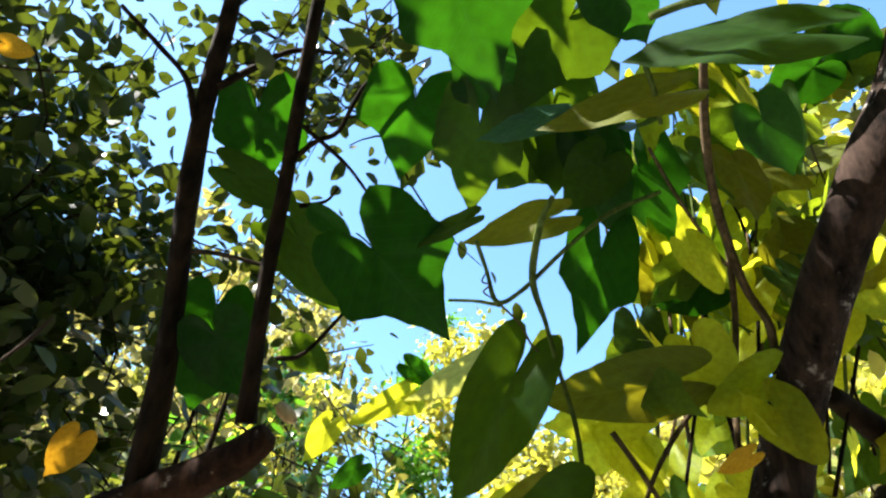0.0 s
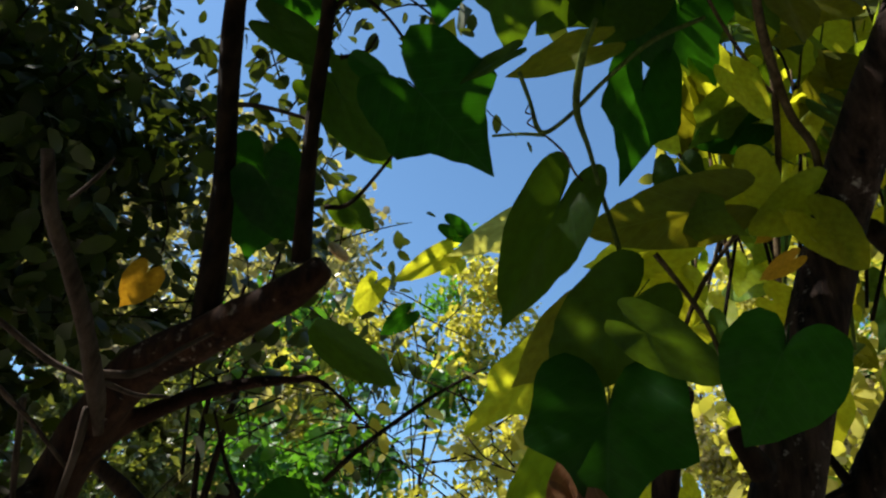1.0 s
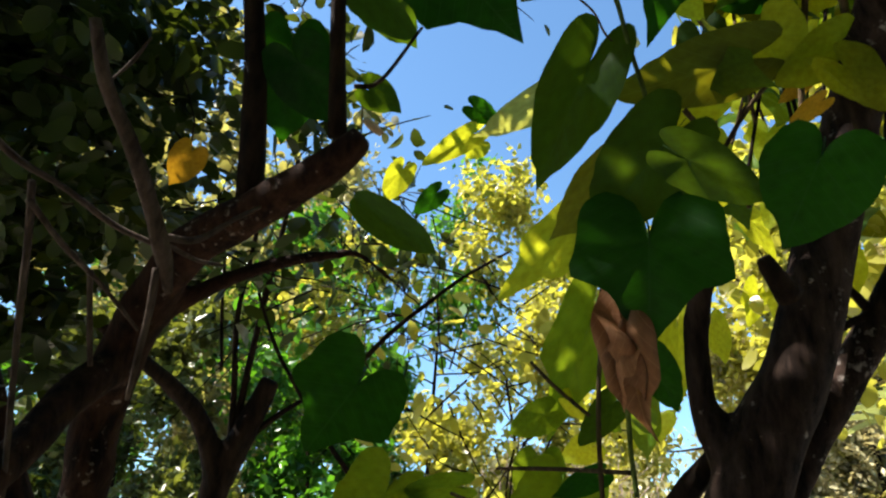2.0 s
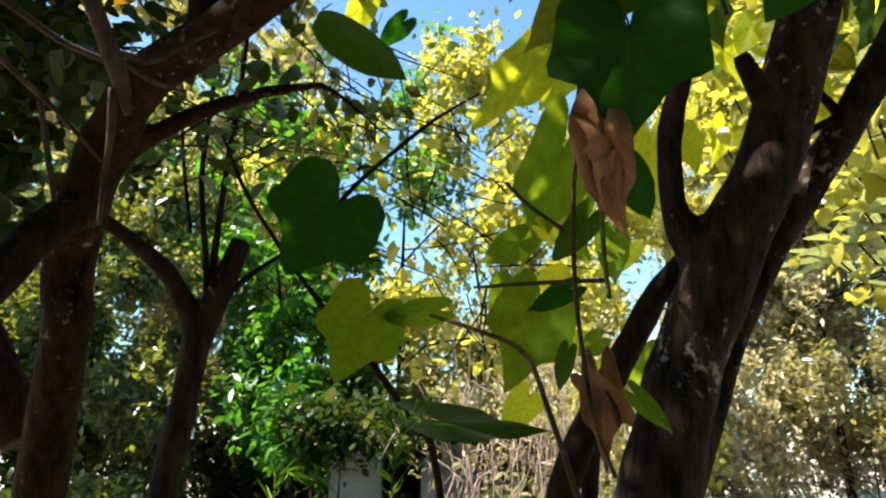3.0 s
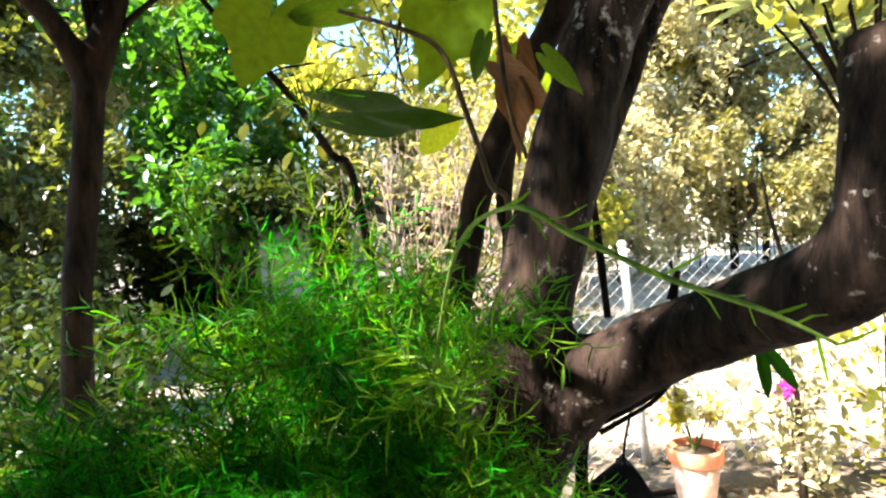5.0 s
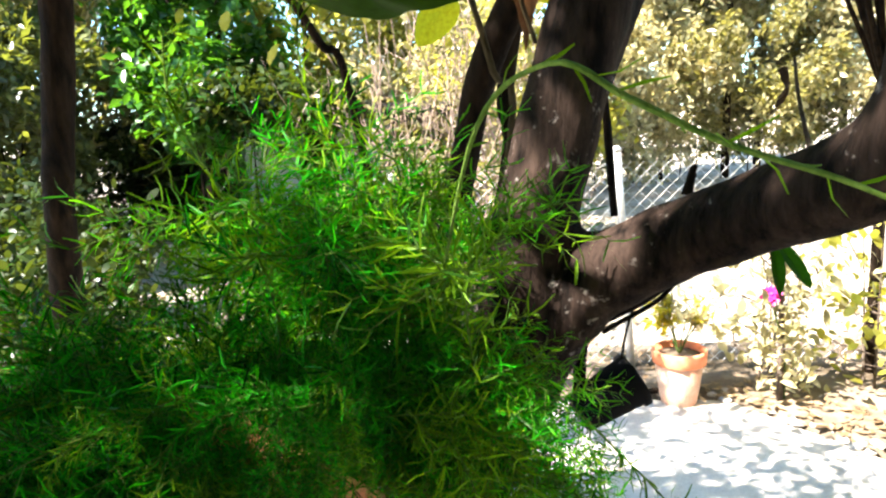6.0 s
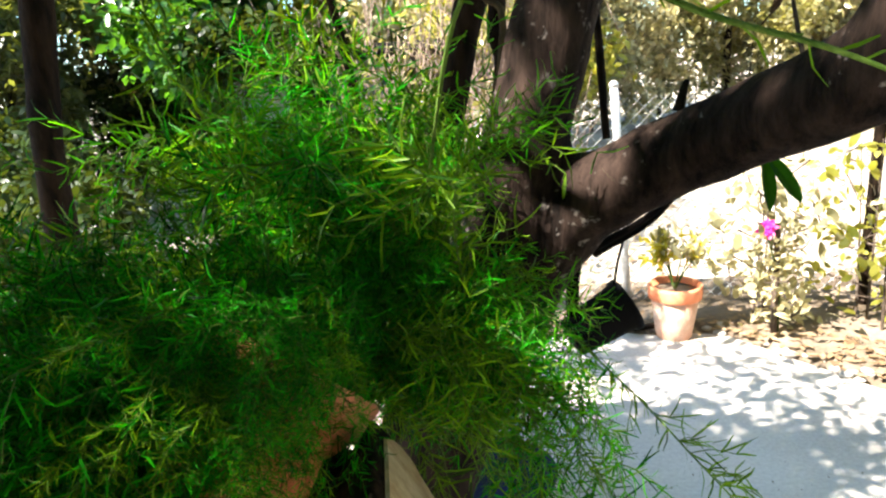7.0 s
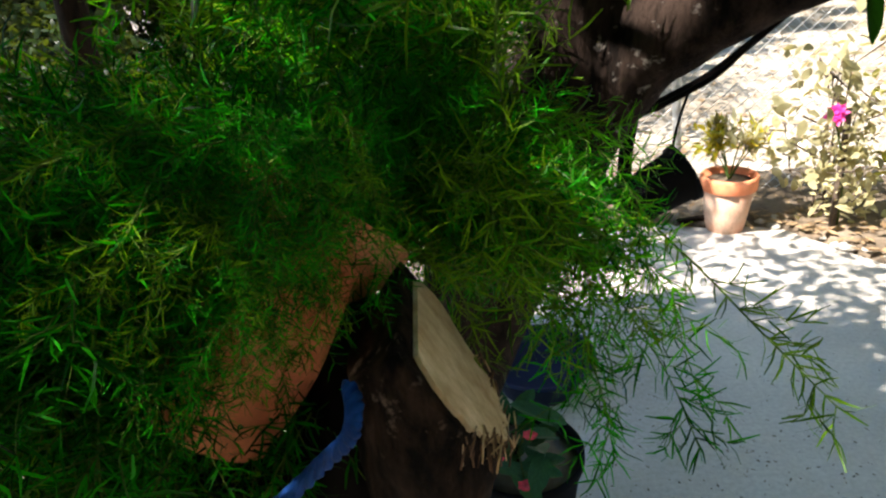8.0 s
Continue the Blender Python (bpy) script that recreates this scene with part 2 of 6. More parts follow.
cream_paint = rough_material("cream_pot", (0.50, 0.47, 0.40), (0.62, 0.58, 0.5), 5.0, 0.7)


def steel(name):
    mat, tree, shader, out = material(name)
    coords = tree.nodes.new("ShaderNodeTexCoord")
    spots = add(tree, "ShaderNodeTexNoise", Scale=25.0, Detail=4.0)
    tree.links.new(coords.outputs["Object"], spots.inputs["Vector"])
    tree.links.new(ramp(tree, spots.outputs["Fac"], [(0.3, (0.42, 0.42, 0.41)), (0.7, (0.66, 0.66, 0.65))]), shader.inputs["Base Color"])
    shader.inputs["Metallic"].default_value, shader.inputs["Roughness"].default_value = 0.6, 0.5
    return mat


galvanized = steel("galvanized_wire")


# ---- mesh helpers ----
def mesh_of(name, verts, faces, smooth=True, uvs=None):
    """A mesh from arrays of places and of triangles or quads."""
    verts, faces = np.asarray(verts, np.float32), np.asarray(faces, np.int32)
    mesh, side = bpy.data.meshes.new(name), faces.shape[1]
    mesh.vertices.add(len(verts))
    mesh.vertices.foreach_set("co", verts.ravel())
    mesh.loops.add(faces.size)
    mesh.loops.foreach_set("vertex_index", faces.ravel())
    mesh.polygons.add(len(faces))
    mesh.polygons.foreach_set("loop_start", np.arange(0, faces.size, side, dtype=np.int32))
    if smooth:
        mesh.polygons.foreach_set("use_smooth", np.ones(len(faces), bool))
    if uvs is not None:
        layer = mesh.uv_layers.new(name="blade")
        layer.data.foreach_set("uv", np.asarray(uvs, np.float32)[faces.ravel()].ravel())
    mesh.update(calc_edges=True)
    return mesh


def thing(name, at, label, category, group="", kind=""):
    ob = tagged(new(name), label, category, group, kind)
    ob.location = at
    ob.empty_display_size = 0.05
    return ob


def part(name, data, mat, parent=None, label=""):
    """One mesh, given in world places, as a part of parent."""
    if isinstance(data, bmesh.types.BMesh):
        mesh = bpy.data.meshes.new(name)
        data.to_mesh(mesh)
        data.free()
        data = mesh
    ob = new(name, data)
    if mat and not data.materials:
        data.materials.append(mat)
    if parent:
        ob.parent = parent
        ob.matrix_parent_inverse = Matrix.Translation(-parent.location if parent.parent is None else Vector())
    return tagged(ob, label)


def spline(points, steps):
    """Points of a smooth line through control rows (any number of columns)."""
    p = np.asarray(points, float)
    p = np.vstack([2 * p[0] - p[1], p, 2 * p[-1] - p[-2]])
    out = []
    for k in range(1, len(p) - 2):
        a, b, c, d = p[k - 1:k + 3]
        for u in np.arange(steps) / steps:
            out.append(0.5 * (2 * b + (c - a) * u + (2 * a - 5 * b + 4 * c - d) * u**2 + (3 * b - a - 3 * c + d) * u**3))
    return np.array([*out, p[-2]])


def tube(points, sides=8, steps=5, knobs=0.0, seed=0):
    """Places and faces of a round bar through rows x, y, z, radius, with uneven bark."""
    rows = spline(points, steps)
    centre, radius = rows[:, :3], np.maximum(rows[:, 3], 0.0006)
    along = np.gradient(centre, axis=0)
    along /= np.linalg.norm(along, axis=1)[:, None] + 1e-9
    side = np.cross(along[0], (0.31, 0.77, 0.55))
    verts = []
    rng = np.random.default_rng(seed)
    ripple = rng.uniform(0, math.tau, (4,))
    for n, (c, r, w) in enumerate(zip(centre, radius, along)):
        side = side - w * (side @ w)
        side /= np.linalg.norm(side)
        other = np.cross(w, side)
        for k in range(sides):
            a = math.tau * k / sides
            bulge = 1 + knobs * (0.5 * math.sin(3 * a + n * 0.55 + ripple[0]) + 0.35 * math.sin(2 * a - n * 0.9 + ripple[1]) + 0.4 * math.sin(n * 0.8 + ripple[2]) + 0.5 * (rng.random() - 0.5))
            verts.append(c + r * bulge * (math.cos(a) * side + math.sin(a) * other))
    faces = []
    count = len(centre)
    for n in range(count - 1):
        for k in range(sides):
            a, b = n * sides + k, n * sides + (k + 1) % sides
            faces.append((a, b, b + sides, a + sides))
    verts += [centre[0], centre[-1]]
    first, last = len(verts) - 2, len(verts) - 1
    for k in range(sides):
        faces.append((first, (k + 1) % sides, k, first))
        faces.append((last, (count - 1) * sides + k, (count - 1) * sides + (k + 1) % sides, last))
    return np.array(verts), faces


def tube_mesh(name, points, sides=8, steps=5, knobs=0.0, seed=0):
    verts, faces = tube(points, sides, steps, knobs, seed)
    mesh = bpy.data.meshes.new(name)
    mesh.from_pydata([tuple(v) for v in verts], [], [f if f[0] != f[3] else f[:3] for f in faces])
    mesh.polygons.foreach_set("use_smooth", np.ones(len(mesh.polygons), bool))
    return mesh


limbs_made = [0]


def limb(owner, name, mat, rows, label=""):
    """A trunk, branch or stem of owner along rows of x, y, z, radius."""
    limbs_made[0] += 1
    thick = max(r[3] for r in rows)
    sides, knobs = (20, 0.035) if thick > 0.03 else (10, 0.06) if thick > 0.008 else (6, 0.08)
    return part(name, tube_mesh(name, rows, sides, 8 if thick > 0.03 else 5, knobs, limbs_made[0]), mat, owner, label)


def forked(owner, name, mat, arms, grain=0.009):
    """A trunk and its arms, each along rows of x, y, z, radius, grown into one skin."""
    verts, faces = [], []
    for k, rows in enumerate(arms):
        v, f = tube(rows, 18, 8, 0.05, 50 + k)
        faces += [tuple(i + len(verts) for i in (q if q[0] != q[3] else q[:3])) for q in f]
        verts += [tuple(p) for p in v]
    mesh = bpy.data.meshes.new(name)
    mesh.from_pydata(verts, [], faces)
    ob = part(name, mesh, mat, owner)
    skin = ob.modifiers.new("skin", "REMESH")
    skin.mode, skin.voxel_size, skin.use_smooth_shade = "VOXEL", grain, True
    ease = ob.modifiers.new("ease", "SMOOTH")
    ease.factor, ease.iterations = 0.5, 9
    return ob


def turned(profile, sides=28):
    """A bmesh turned round z from rows of radius, height."""
    bm = bmesh.new()
    rings = [[bm.verts.new((r * math.cos(math.tau * k / sides), r * math.sin(math.tau * k / sides), z)) for k in range(sides)] for r, z in profile]
    for low, high in zip(rings, rings[1:]):
        for k in range(sides):
            bm.faces.new((low[k], low[(k + 1) % sides], high[(k + 1) % sides], high[k]))
    bm.faces.new(rings[0][::-1])
    bm.faces.new(rings[-1])
    for face in bm.faces:
        face.smooth = len(face.verts) == 4
    return bm


def moved(bm, m):
    bmesh.ops.transform(bm, matrix=m, verts=bm.verts)
    return bm


def box(size, at, bevel=0.004, turn=0.0):
    bm = bmesh.new()
    bmesh.ops.create_cube(bm, size=1.0)
    bmesh.ops.scale(bm, vec=size, verts=bm.verts)
    bmesh.ops.bevel(bm, geom=list(bm.edges), offset=bevel, segments=2, affect="EDGES")
    return moved(bm, Matrix.Translation(at) @ pose(0, 0, 0, 0, 0, turn))


# outlines of blades: reach from the stalk by the angle to the tip, in degrees
OUTLINES = {
    "heart": [(0, 1.0), (8, 0.92), (22, 0.84), (45, 0.74), (60, 0.72), (75, 0.70), (100, 0.66), (130, 0.62), (152, 0.48), (168, 0.27), (180, 0.05)],
    "lobed": [(0, 1.0), (10, 0.84), (25, 0.68), (40, 0.62), (55, 0.72), (66, 0.80), (80, 0.68), (100, 0.66), (125, 0.70), (146, 0.64), (162, 0.42), (173, 0.16), (180, 0.04)],
    "oval": [(0, 1.0), (6, 0.93), (15, 0.80), (25, 0.62), (40, 0.42), (60, 0.27), (90, 0.15), (130, 0.06), (180, 0.03)],
}
blades = {}


def blade(kind, variant):
    """A leaf mesh of length 1 along y and width 1 along x, facing z, with its stalk behind it."""
    if (kind, variant) in blades:
        return blades[kind, variant]
    rng = np.random.default_rng(variant * 7 + len(kind))
    shape = np.array(OUTLINES["lobed" if kind == "dead" else kind])
    count, rings = 40, 4
    angles = np.linspace(-180, 180, count, endpoint=False)
    skew = rng.uniform(0.9, 1.1, 2)
    reach = np.interp(np.abs(angles), shape[:, 0], shape[:, 1]) * np.where(angles > 0, *skew)
    reach *= 1 + rng.uniform(-0.025, 0.025, count)
    x, y = reach * np.sin(np.radians(angles)), reach * np.cos(np.radians(angles))
    x /= x.max() - x.min()
    y /= y.max()
    verts, uvs = [(0.0, 0.0, 0.0)], [(0.5, 0.0)]
    curl = {"dead": 0.9, "oval": 0.12}.get(kind, rng.uniform(0.10, 0.24))
    fold = {"dead": 0.5, "oval": 0.3}.get(kind, rng.uniform(0.05, 0.18))
    wave = {"dead": 0.09, "oval": 0.0}.get(kind, 0.025)
    for ring in range(1, rings + 1):
        s = ring / rings
        for a, px, py in zip(np.radians(angles), x * s, y * s):
            z = fold * abs(px) - curl * (px * px + py * py * 0.8) + wave * s * math.sin(5 * a + variant)
            if kind == "dead":
                px *= 1 - 0.35 * abs(py)
                z += 0.12 * math.sin(9 * px + 5 * py + variant)
            verts.append((px, py, z))
            uvs.append((px + 0.5, py))
    faces = [(0, 1 + (k + 1) % count, 1 + k) for k in range(count)]
    for ring in range(rings - 1):
        for k in range(count):
            a, b = 1 + ring * count + k, 1 + ring * count + (k + 1) % count
            faces += [(a, b, b + count), (a, b + count, a + count)]
    stalk, ends = tube([(0, 0.02, 0.0, 0.010), (0, -0.15, -0.06, 0.009), (0.03, -0.32, -0.22, 0.008)], 4, 2)
    base = len(verts)
    verts += [tuple(v) for v in stalk]
    uvs += [(0.5, 0.0)] * len(stalk)
    for f in ends:
        a, b, c, d = (base + i for i in f)
        faces.append((a, b, c))
        if d != a:
            faces.append((a, c, d))
    blades[kind, variant] = [np.array(verts), np.array(faces), np.array(uvs), {}]
    return blades[kind, variant]


leaves_made = [0]


def leaf_at(owner, kind, base, along, facing, length, width, mat, name="leaf"):
    """A leaf of owner from its stalk's end along a way, facing a way."""
    leaves_made[0] += 1
    verts, faces, uvs, meshes = blade(kind, leaves_made[0] % 5)
    if mat.name not in meshes:
        meshes[mat.name] = mesh_of(name, verts, faces, True, uvs)
        meshes[mat.name].materials.append(mat)
    y, z = Vector(along).normalized(), Vector(facing)
    z = (z - y * z.dot(y)).normalized()
    x = y.cross(z)
    turn = Matrix((x, y, z)).transposed().to_4x4()
    ob = part(name, meshes[mat.name], None, owner)
    ob.matrix_basis = Matrix.Translation(base) @ turn @ Matrix.Diagonal((width, length, (width + length) / 2, 1))
    return ob


def sprays(rng, centres, count, spread, size, slim=0.45, droop=0.3, cut=None, rounded=False):
    """Many small blades round centres: places and triangles of folded diamonds. cut: keeps the places for which it is true."""
    centres = np.asarray(centres, float)
    at = centres[rng.integers(0, len(centres), count)] + rng.normal(0, 1, (count, 3)) * spread
    if cut is not None:
        at = at[cut(at)]
        count = len(at)
    way = rng.normal(0, 1, (count, 3))
    way[:, 2] -= droop
    way /= np.linalg.norm(way, axis=1)[:, None]
    up = rng.normal(0, 0.6, (count, 3)) + (0, 0, 1)
    side = np.cross(way, up)
    side /= np.linalg.norm(side, axis=1)[:, None] + 1e-9
    lift = np.cross(side, way)
    long = size * rng.uniform(0.6, 1.25, (count, 1))
    wide = long * slim / 2
    if rounded:
        rows = [(0.0, 0.0), (0.22, 0.72), (0.55, 1.0), (0.85, 0.62), (1.0, 0.0), (0.85, -0.62), (0.55, -1.0), (0.22, -0.72)]
        curl = rng.uniform(-0.25, 0.25, (count, 1))
        verts = np.stack([at + way * long * u + side * wide * w + lift * (abs(w) * wide * 0.35 + curl * long * u * u) for u, w in rows], 1)
        first = np.arange(count)[:, None] * 8
        faces = np.concatenate([first + f for f in ((0, 1, 7), (1, 2, 6), (1, 6, 7), (2, 3, 5), (2, 5, 6), (3, 4, 5))])
        return verts.reshape(-1, 3), faces
    verts = np.stack([at, at + way * long * 0.45 + side * wide + lift * wide * 0.35, at + way * long, at + way * long * 0.45 - side * wide + lift * wide * 0.35], 1)
    first = np.arange(count)[:, None] * 4
    faces = np.concatenate([first + (0, 1, 2), first + (0, 2, 3)])
    return verts.reshape(-1, 3), faces


# ---- ground ----
rng = np.random.default_rng(5)


def ground_sheet():
    """One sheet of sandy soil to the horizon, uneven near by."""
    xs = np.concatenate([[-900, -300, -100, -40, -20], np.linspace(-12, 12, 97), [20, 40, 100, 300, 900]])
    ys = np.concatenate([[-900, -300, -100, -40, -15], np.linspace(-6, 18, 97), [28, 50, 100, 300, 900]])
    gx, gy = np.meshgrid(xs, ys)
    gz = np.array([[-0.035 + 0.022 * noise.noise((x * 1.3, y * 1.3, 0)) + 0.012 * noise.noise((x * 5, y * 5, 3)) for x in xs] for y in ys])
    near = (gx > -0.7) & (gx < 5.0) & (gy < 3.7) & (gy > -5.2)
    gz[near] = -0.06
    verts = np.stack([gx, gy, gz], -1).reshape(-1, 3)
    n = len(xs)
    faces = [(j * n + i, j * n + i + 1, (j + 1) * n + i + 1, (j + 1) * n + i) for j in range(len(ys) - 1) for i in range(n - 1)]
    return mesh_of("ground", verts, faces)


tagged(part("ground", ground_sheet(), sand), "pale sandy soil with dry leaves, dappled by shade", "ground", kind="structure")
patio = bmesh.new()
corners = [(-0.55, -5.0), (4.6, -5.0), (4.6, 1.5), (2.9, 1.9), (1.88, 2.74), (1.48, 3.39), (1.05, 3.52), (0.35, 3.5), (-0.25, 2.6), (-0.55, 1.9)]
top = patio.faces.new([patio.verts.new((x, y, 0.0)) for x, y in corners])
down = bmesh.ops.extrude_face_region(patio, geom=[top])
bmesh.ops.translate(patio, vec=(0, 0, -0.09), verts=[v for v in down["geom"] if isinstance(v, bmesh.types.BMVert)])
bmesh.ops.recalc_face_normals(patio, faces=patio.faces)
bmesh.ops.bevel(patio, geom=[e for e in patio.edges if all(v.co.z > -0.01 for v in e.verts)], offset=0.012, segments=2, affect="EDGES")
tagged(part("pavement", patio, concrete), "smooth pale concrete patio slab, sunlit with leaf shade", "patio", kind="structure")
EDGE = [(-1.0, 3.55), (1.05, 3.52), (1.48, 3.39), (1.88, 2.74), (2.9, 1.9), (4.6, 1.5)]


def edge_y(x):
    """How far the patio reaches at x."""
    return float(np.interp(x, *np.array(EDGE).T))


bed = bmesh.new()
bmesh.ops.create_grid(bed, x_segments=70, y_segments=24, size=1.0)
for v in bed.verts:
    x, u = 2.2 + v.co.x * 2.4, (v.co.y + 1) / 2
    y = edge_y(x) - 0.03 + u * (4.35 - edge_y(x))
    v.co = (x, y, -0.02 + 0.05 * min(1, u * 8, (1 - u) * 8) + 0.025 * noise.noise((x * 4, y * 4, 1)))
tagged(part("flower_bed", bed, soil), "strip of dark soil under the fence", "flower bed", kind="structure")

def scatter(name, mat, label, spots, size, category):
    """Loose flat pieces lying about, as one piece of stuff."""
    at = np.asarray(spots, float)
    count = len(at)
    turn = rng.uniform(0, math.tau, count)
    way = np.stack([np.cos(turn), np.sin(turn), rng.uniform(-0.15, 0.25, count)], 1)
    side = np.stack([-np.sin(turn), np.cos(turn), rng.uniform(-0.35, 0.35, count)], 1)
    long = size * rng.uniform(0.5, 1.3, (count, 1))
    verts = np.stack([at, at + way * long * 0.5 + side * long * 0.22, at + way * long, at + way * long * 0.5 - side * long * 0.22], 1).reshape(-1, 3)
    first = np.arange(count)[:, None] * 4
    return tagged(part(name, mesh_of(name, verts, np.concatenate([first + (0, 1, 2), first + (0, 2, 3)])), mat), label, category, kind="stuff")


spots = np.stack([rng.uniform(-7, 8, 9000), rng.uniform(3.6, 13, 9000), np.full(9000, -0.012)], 1)
scatter("leaf_litter", litter, "dry brown leaves strewn over the sandy soil", spots, 0.09, "leaves")
x = rng.uniform(0.9, 3.4, 900)
spots = np.stack([x, np.interp(x, *np.array(EDGE).T) + rng.uniform(-0.04, 0.6, 900), np.full(900, 0.035)], 1)
scatter("bed_litter", litter, "dry curled leaves over the flower bed", spots, 0.06, "leaves")
spots = np.stack([rng.normal(0.75, 0.4, 420), rng.normal(1.7, 0.3, 420), np.full(420, 0.004)], 1)
scatter("crumbs", soil, "dark soil crumbs and bits of leaf on concrete", spots, 0.012, "debris")


def pebble(seed):
    bm = bmesh.new()
    bmesh.ops.create_icosphere(bm, subdivisions=2, radius=0.5)
    for v in bm.verts:
        v.co *= 1 + 0.35 * noise.noise(v.co * 2.2 + Vector((seed * 7.0, 0, 0)))
        v.co.z *= 0.6
    for face in bm.faces:
        face.smooth = True
    mesh = bpy.data.meshes.new("stone")
    bm.to_mesh(mesh)
    bm.free()
    mesh.materials.append(stone)
    return mesh


pebbles = [pebble(k) for k in range(4)]
for k in range(46):
    x = rng.uniform(1.05, 3.0)
    size = rng.uniform(0.02, 0.065)
    ob = tagged(new("stone", pebbles[k % 4]), "pale rounded stone on the bed's edge", "stone", "stones edging the flower bed")
    ob.matrix_world = pose(x, edge_y(x) + rng.uniform(-0.03, 0.14), size * 0.22, 0, 0, rng.uniform(0, 360)) @ Matrix.Diagonal((size * 1.3, size, size, 1))
tagged(part("kerb", box((5.2, 0.22, 0.20), (-4.3, 8.6, 0.05), 0.02, 4), kerb_stone), "low pale concrete kerb, sunlit", "kerb", kind="structure")


scrap = thing("wood_scrap", (1.07, 3.47, 0.0), "dark weathered piece of wood lying on concrete", "wood")
part("plank", box((0.20, 0.05, 0.03), (1.07, 3.47, 0.016), 0.006, -20), bark_pale, scrap)
part("plank", box((0.16, 0.04, 0.02), (1.06, 3.46, 0.042), 0.005, 12), bark_dark, scrap)


# ---- unseen wall behind the camera ----
# never in view: added to keep sky light off the camera side
unseen_wall = thing("added_wall_south", (0, -1.75, 0), "plain wall added out of view at the patio's back, blocking sky light", "wall", kind="structure")
part("plaster", box((11.0, 0.2, 3.5), (0.0, -1.75, 1.745), 0.01), added_wall_plaster, unseen_wall)


# ---- chain-link fence ----
def fence(x0, x1, y0, y1, height, pitch=0.075):
    """Woven wire between posts from (x0, y0) to (x1, y1)."""
    long = math.hypot(x1 - x0, y1 - y0)
    way = Vector(((x1 - x0) / long, (y1 - y0) / long, 0))
    owner = thing("chain_link_fence", (x0, y0, 0), "galvanized chain-link fence on steel posts", "fence")
    verts, faces = [], []
    across = way.cross(Vector((0, 0, 1)))
    for lean in (1, -1):
        for k in range(int((long + height) / pitch) + 1):
            a = k * pitch - (height if lean > 0 else 0)
            ends = [(a, 0.03), (a + lean * height, height)]
            (u0, z0), (u1, z1) = ends
            if u0 < 0:
                z0, u0 = z0 - u0, 0
            if u0 > long:
                z0, u0 = z0 + (u0 - long), long
            if u1 > long:
                z1, u1 = z1 - (u1 - long), long
            if u1 < 0:
                z1, u1 = z1 + u1, 0
            if z1 - z0 < 0.02:
                continue
            p = [Vector((x0, y0, 0)) + way * u + Vector((0, 0, z)) for u, z in ((u0, z0), (u1, z1))]
            side = way * (0.0036 if lean > 0 else 0.0020)
            first = len(verts)
            for q in p:
                verts += [q + side, q - side * 0.5 + across * 0.002, q - side * 0.5 - across * 0.002]
            faces += [(first + i, first + (i + 1) % 3, first + 3 + (i + 1) % 3, first + 3 + i) for i in range(3)]
    part("wire_mesh", mesh_of("wire_mesh", verts, faces), galvanized, owner)
    return owner, way


right_fence, way = fence(0.2, 4.6, 3.95, 3.75, 1.25)
for u, lean in ((0.90, -0.09), (2.6, 0.03), (4.35, 0.0)):
    q = Vector((0.2, 3.95, 0)) + way * u
    post = part("post", tube_mesh("post", [(q.x, q.y - 0.03, -0.1, 0.024), (q.x + lean * 0.5, q.y - 0.03, 0.65, 0.024), (q.x + lean, q.y - 0.03, 1.33, 0.024)], 12, 2), galvanized, right_fence)
    part("cap", moved(turned([(0.026, -0.02), (0.028, 0.0), (0.018, 0.014), (0.002, 0.018)], 14), pose(q.x + lean, q.y - 0.03, 1.33, 0, math.degrees(math.atan(lean / 1.33)), 0)), galvanized, post)


# ---- shed ----
shed = thing("garden_shed", (-1.4, 7.4, 0), "small whitewashed shed with a dark doorway and roof", "shed")
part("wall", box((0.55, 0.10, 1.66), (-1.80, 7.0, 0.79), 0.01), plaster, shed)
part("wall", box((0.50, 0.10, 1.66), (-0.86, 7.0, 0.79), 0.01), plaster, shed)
# back wall in the dark roof colour, standing for shade inside the doorway
part("back_wall", box((1.50, 0.10, 1.62), (-1.33, 8.4, 0.77), 0.01), roof_and_inner_shade, shed)
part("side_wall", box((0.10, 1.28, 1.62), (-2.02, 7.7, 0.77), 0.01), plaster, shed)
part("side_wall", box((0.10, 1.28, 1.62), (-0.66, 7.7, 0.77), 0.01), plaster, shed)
part("roof", moved(box((2.3, 1.9, 0.10), (0, 0, 0), 0.02), pose(-1.05, 7.55, 1.655, -3, 0, 0)), roof_and_inner_shade, shed)


# ---- trees of the background ----
def crown_centres(rng, tips, extra, spread):
    tips = np.asarray(tips, float)
    more = tips[rng.integers(0, len(tips), extra)] + rng.normal(0, 1, (extra, 3)) * spread
    return np.vstack([tips, more])


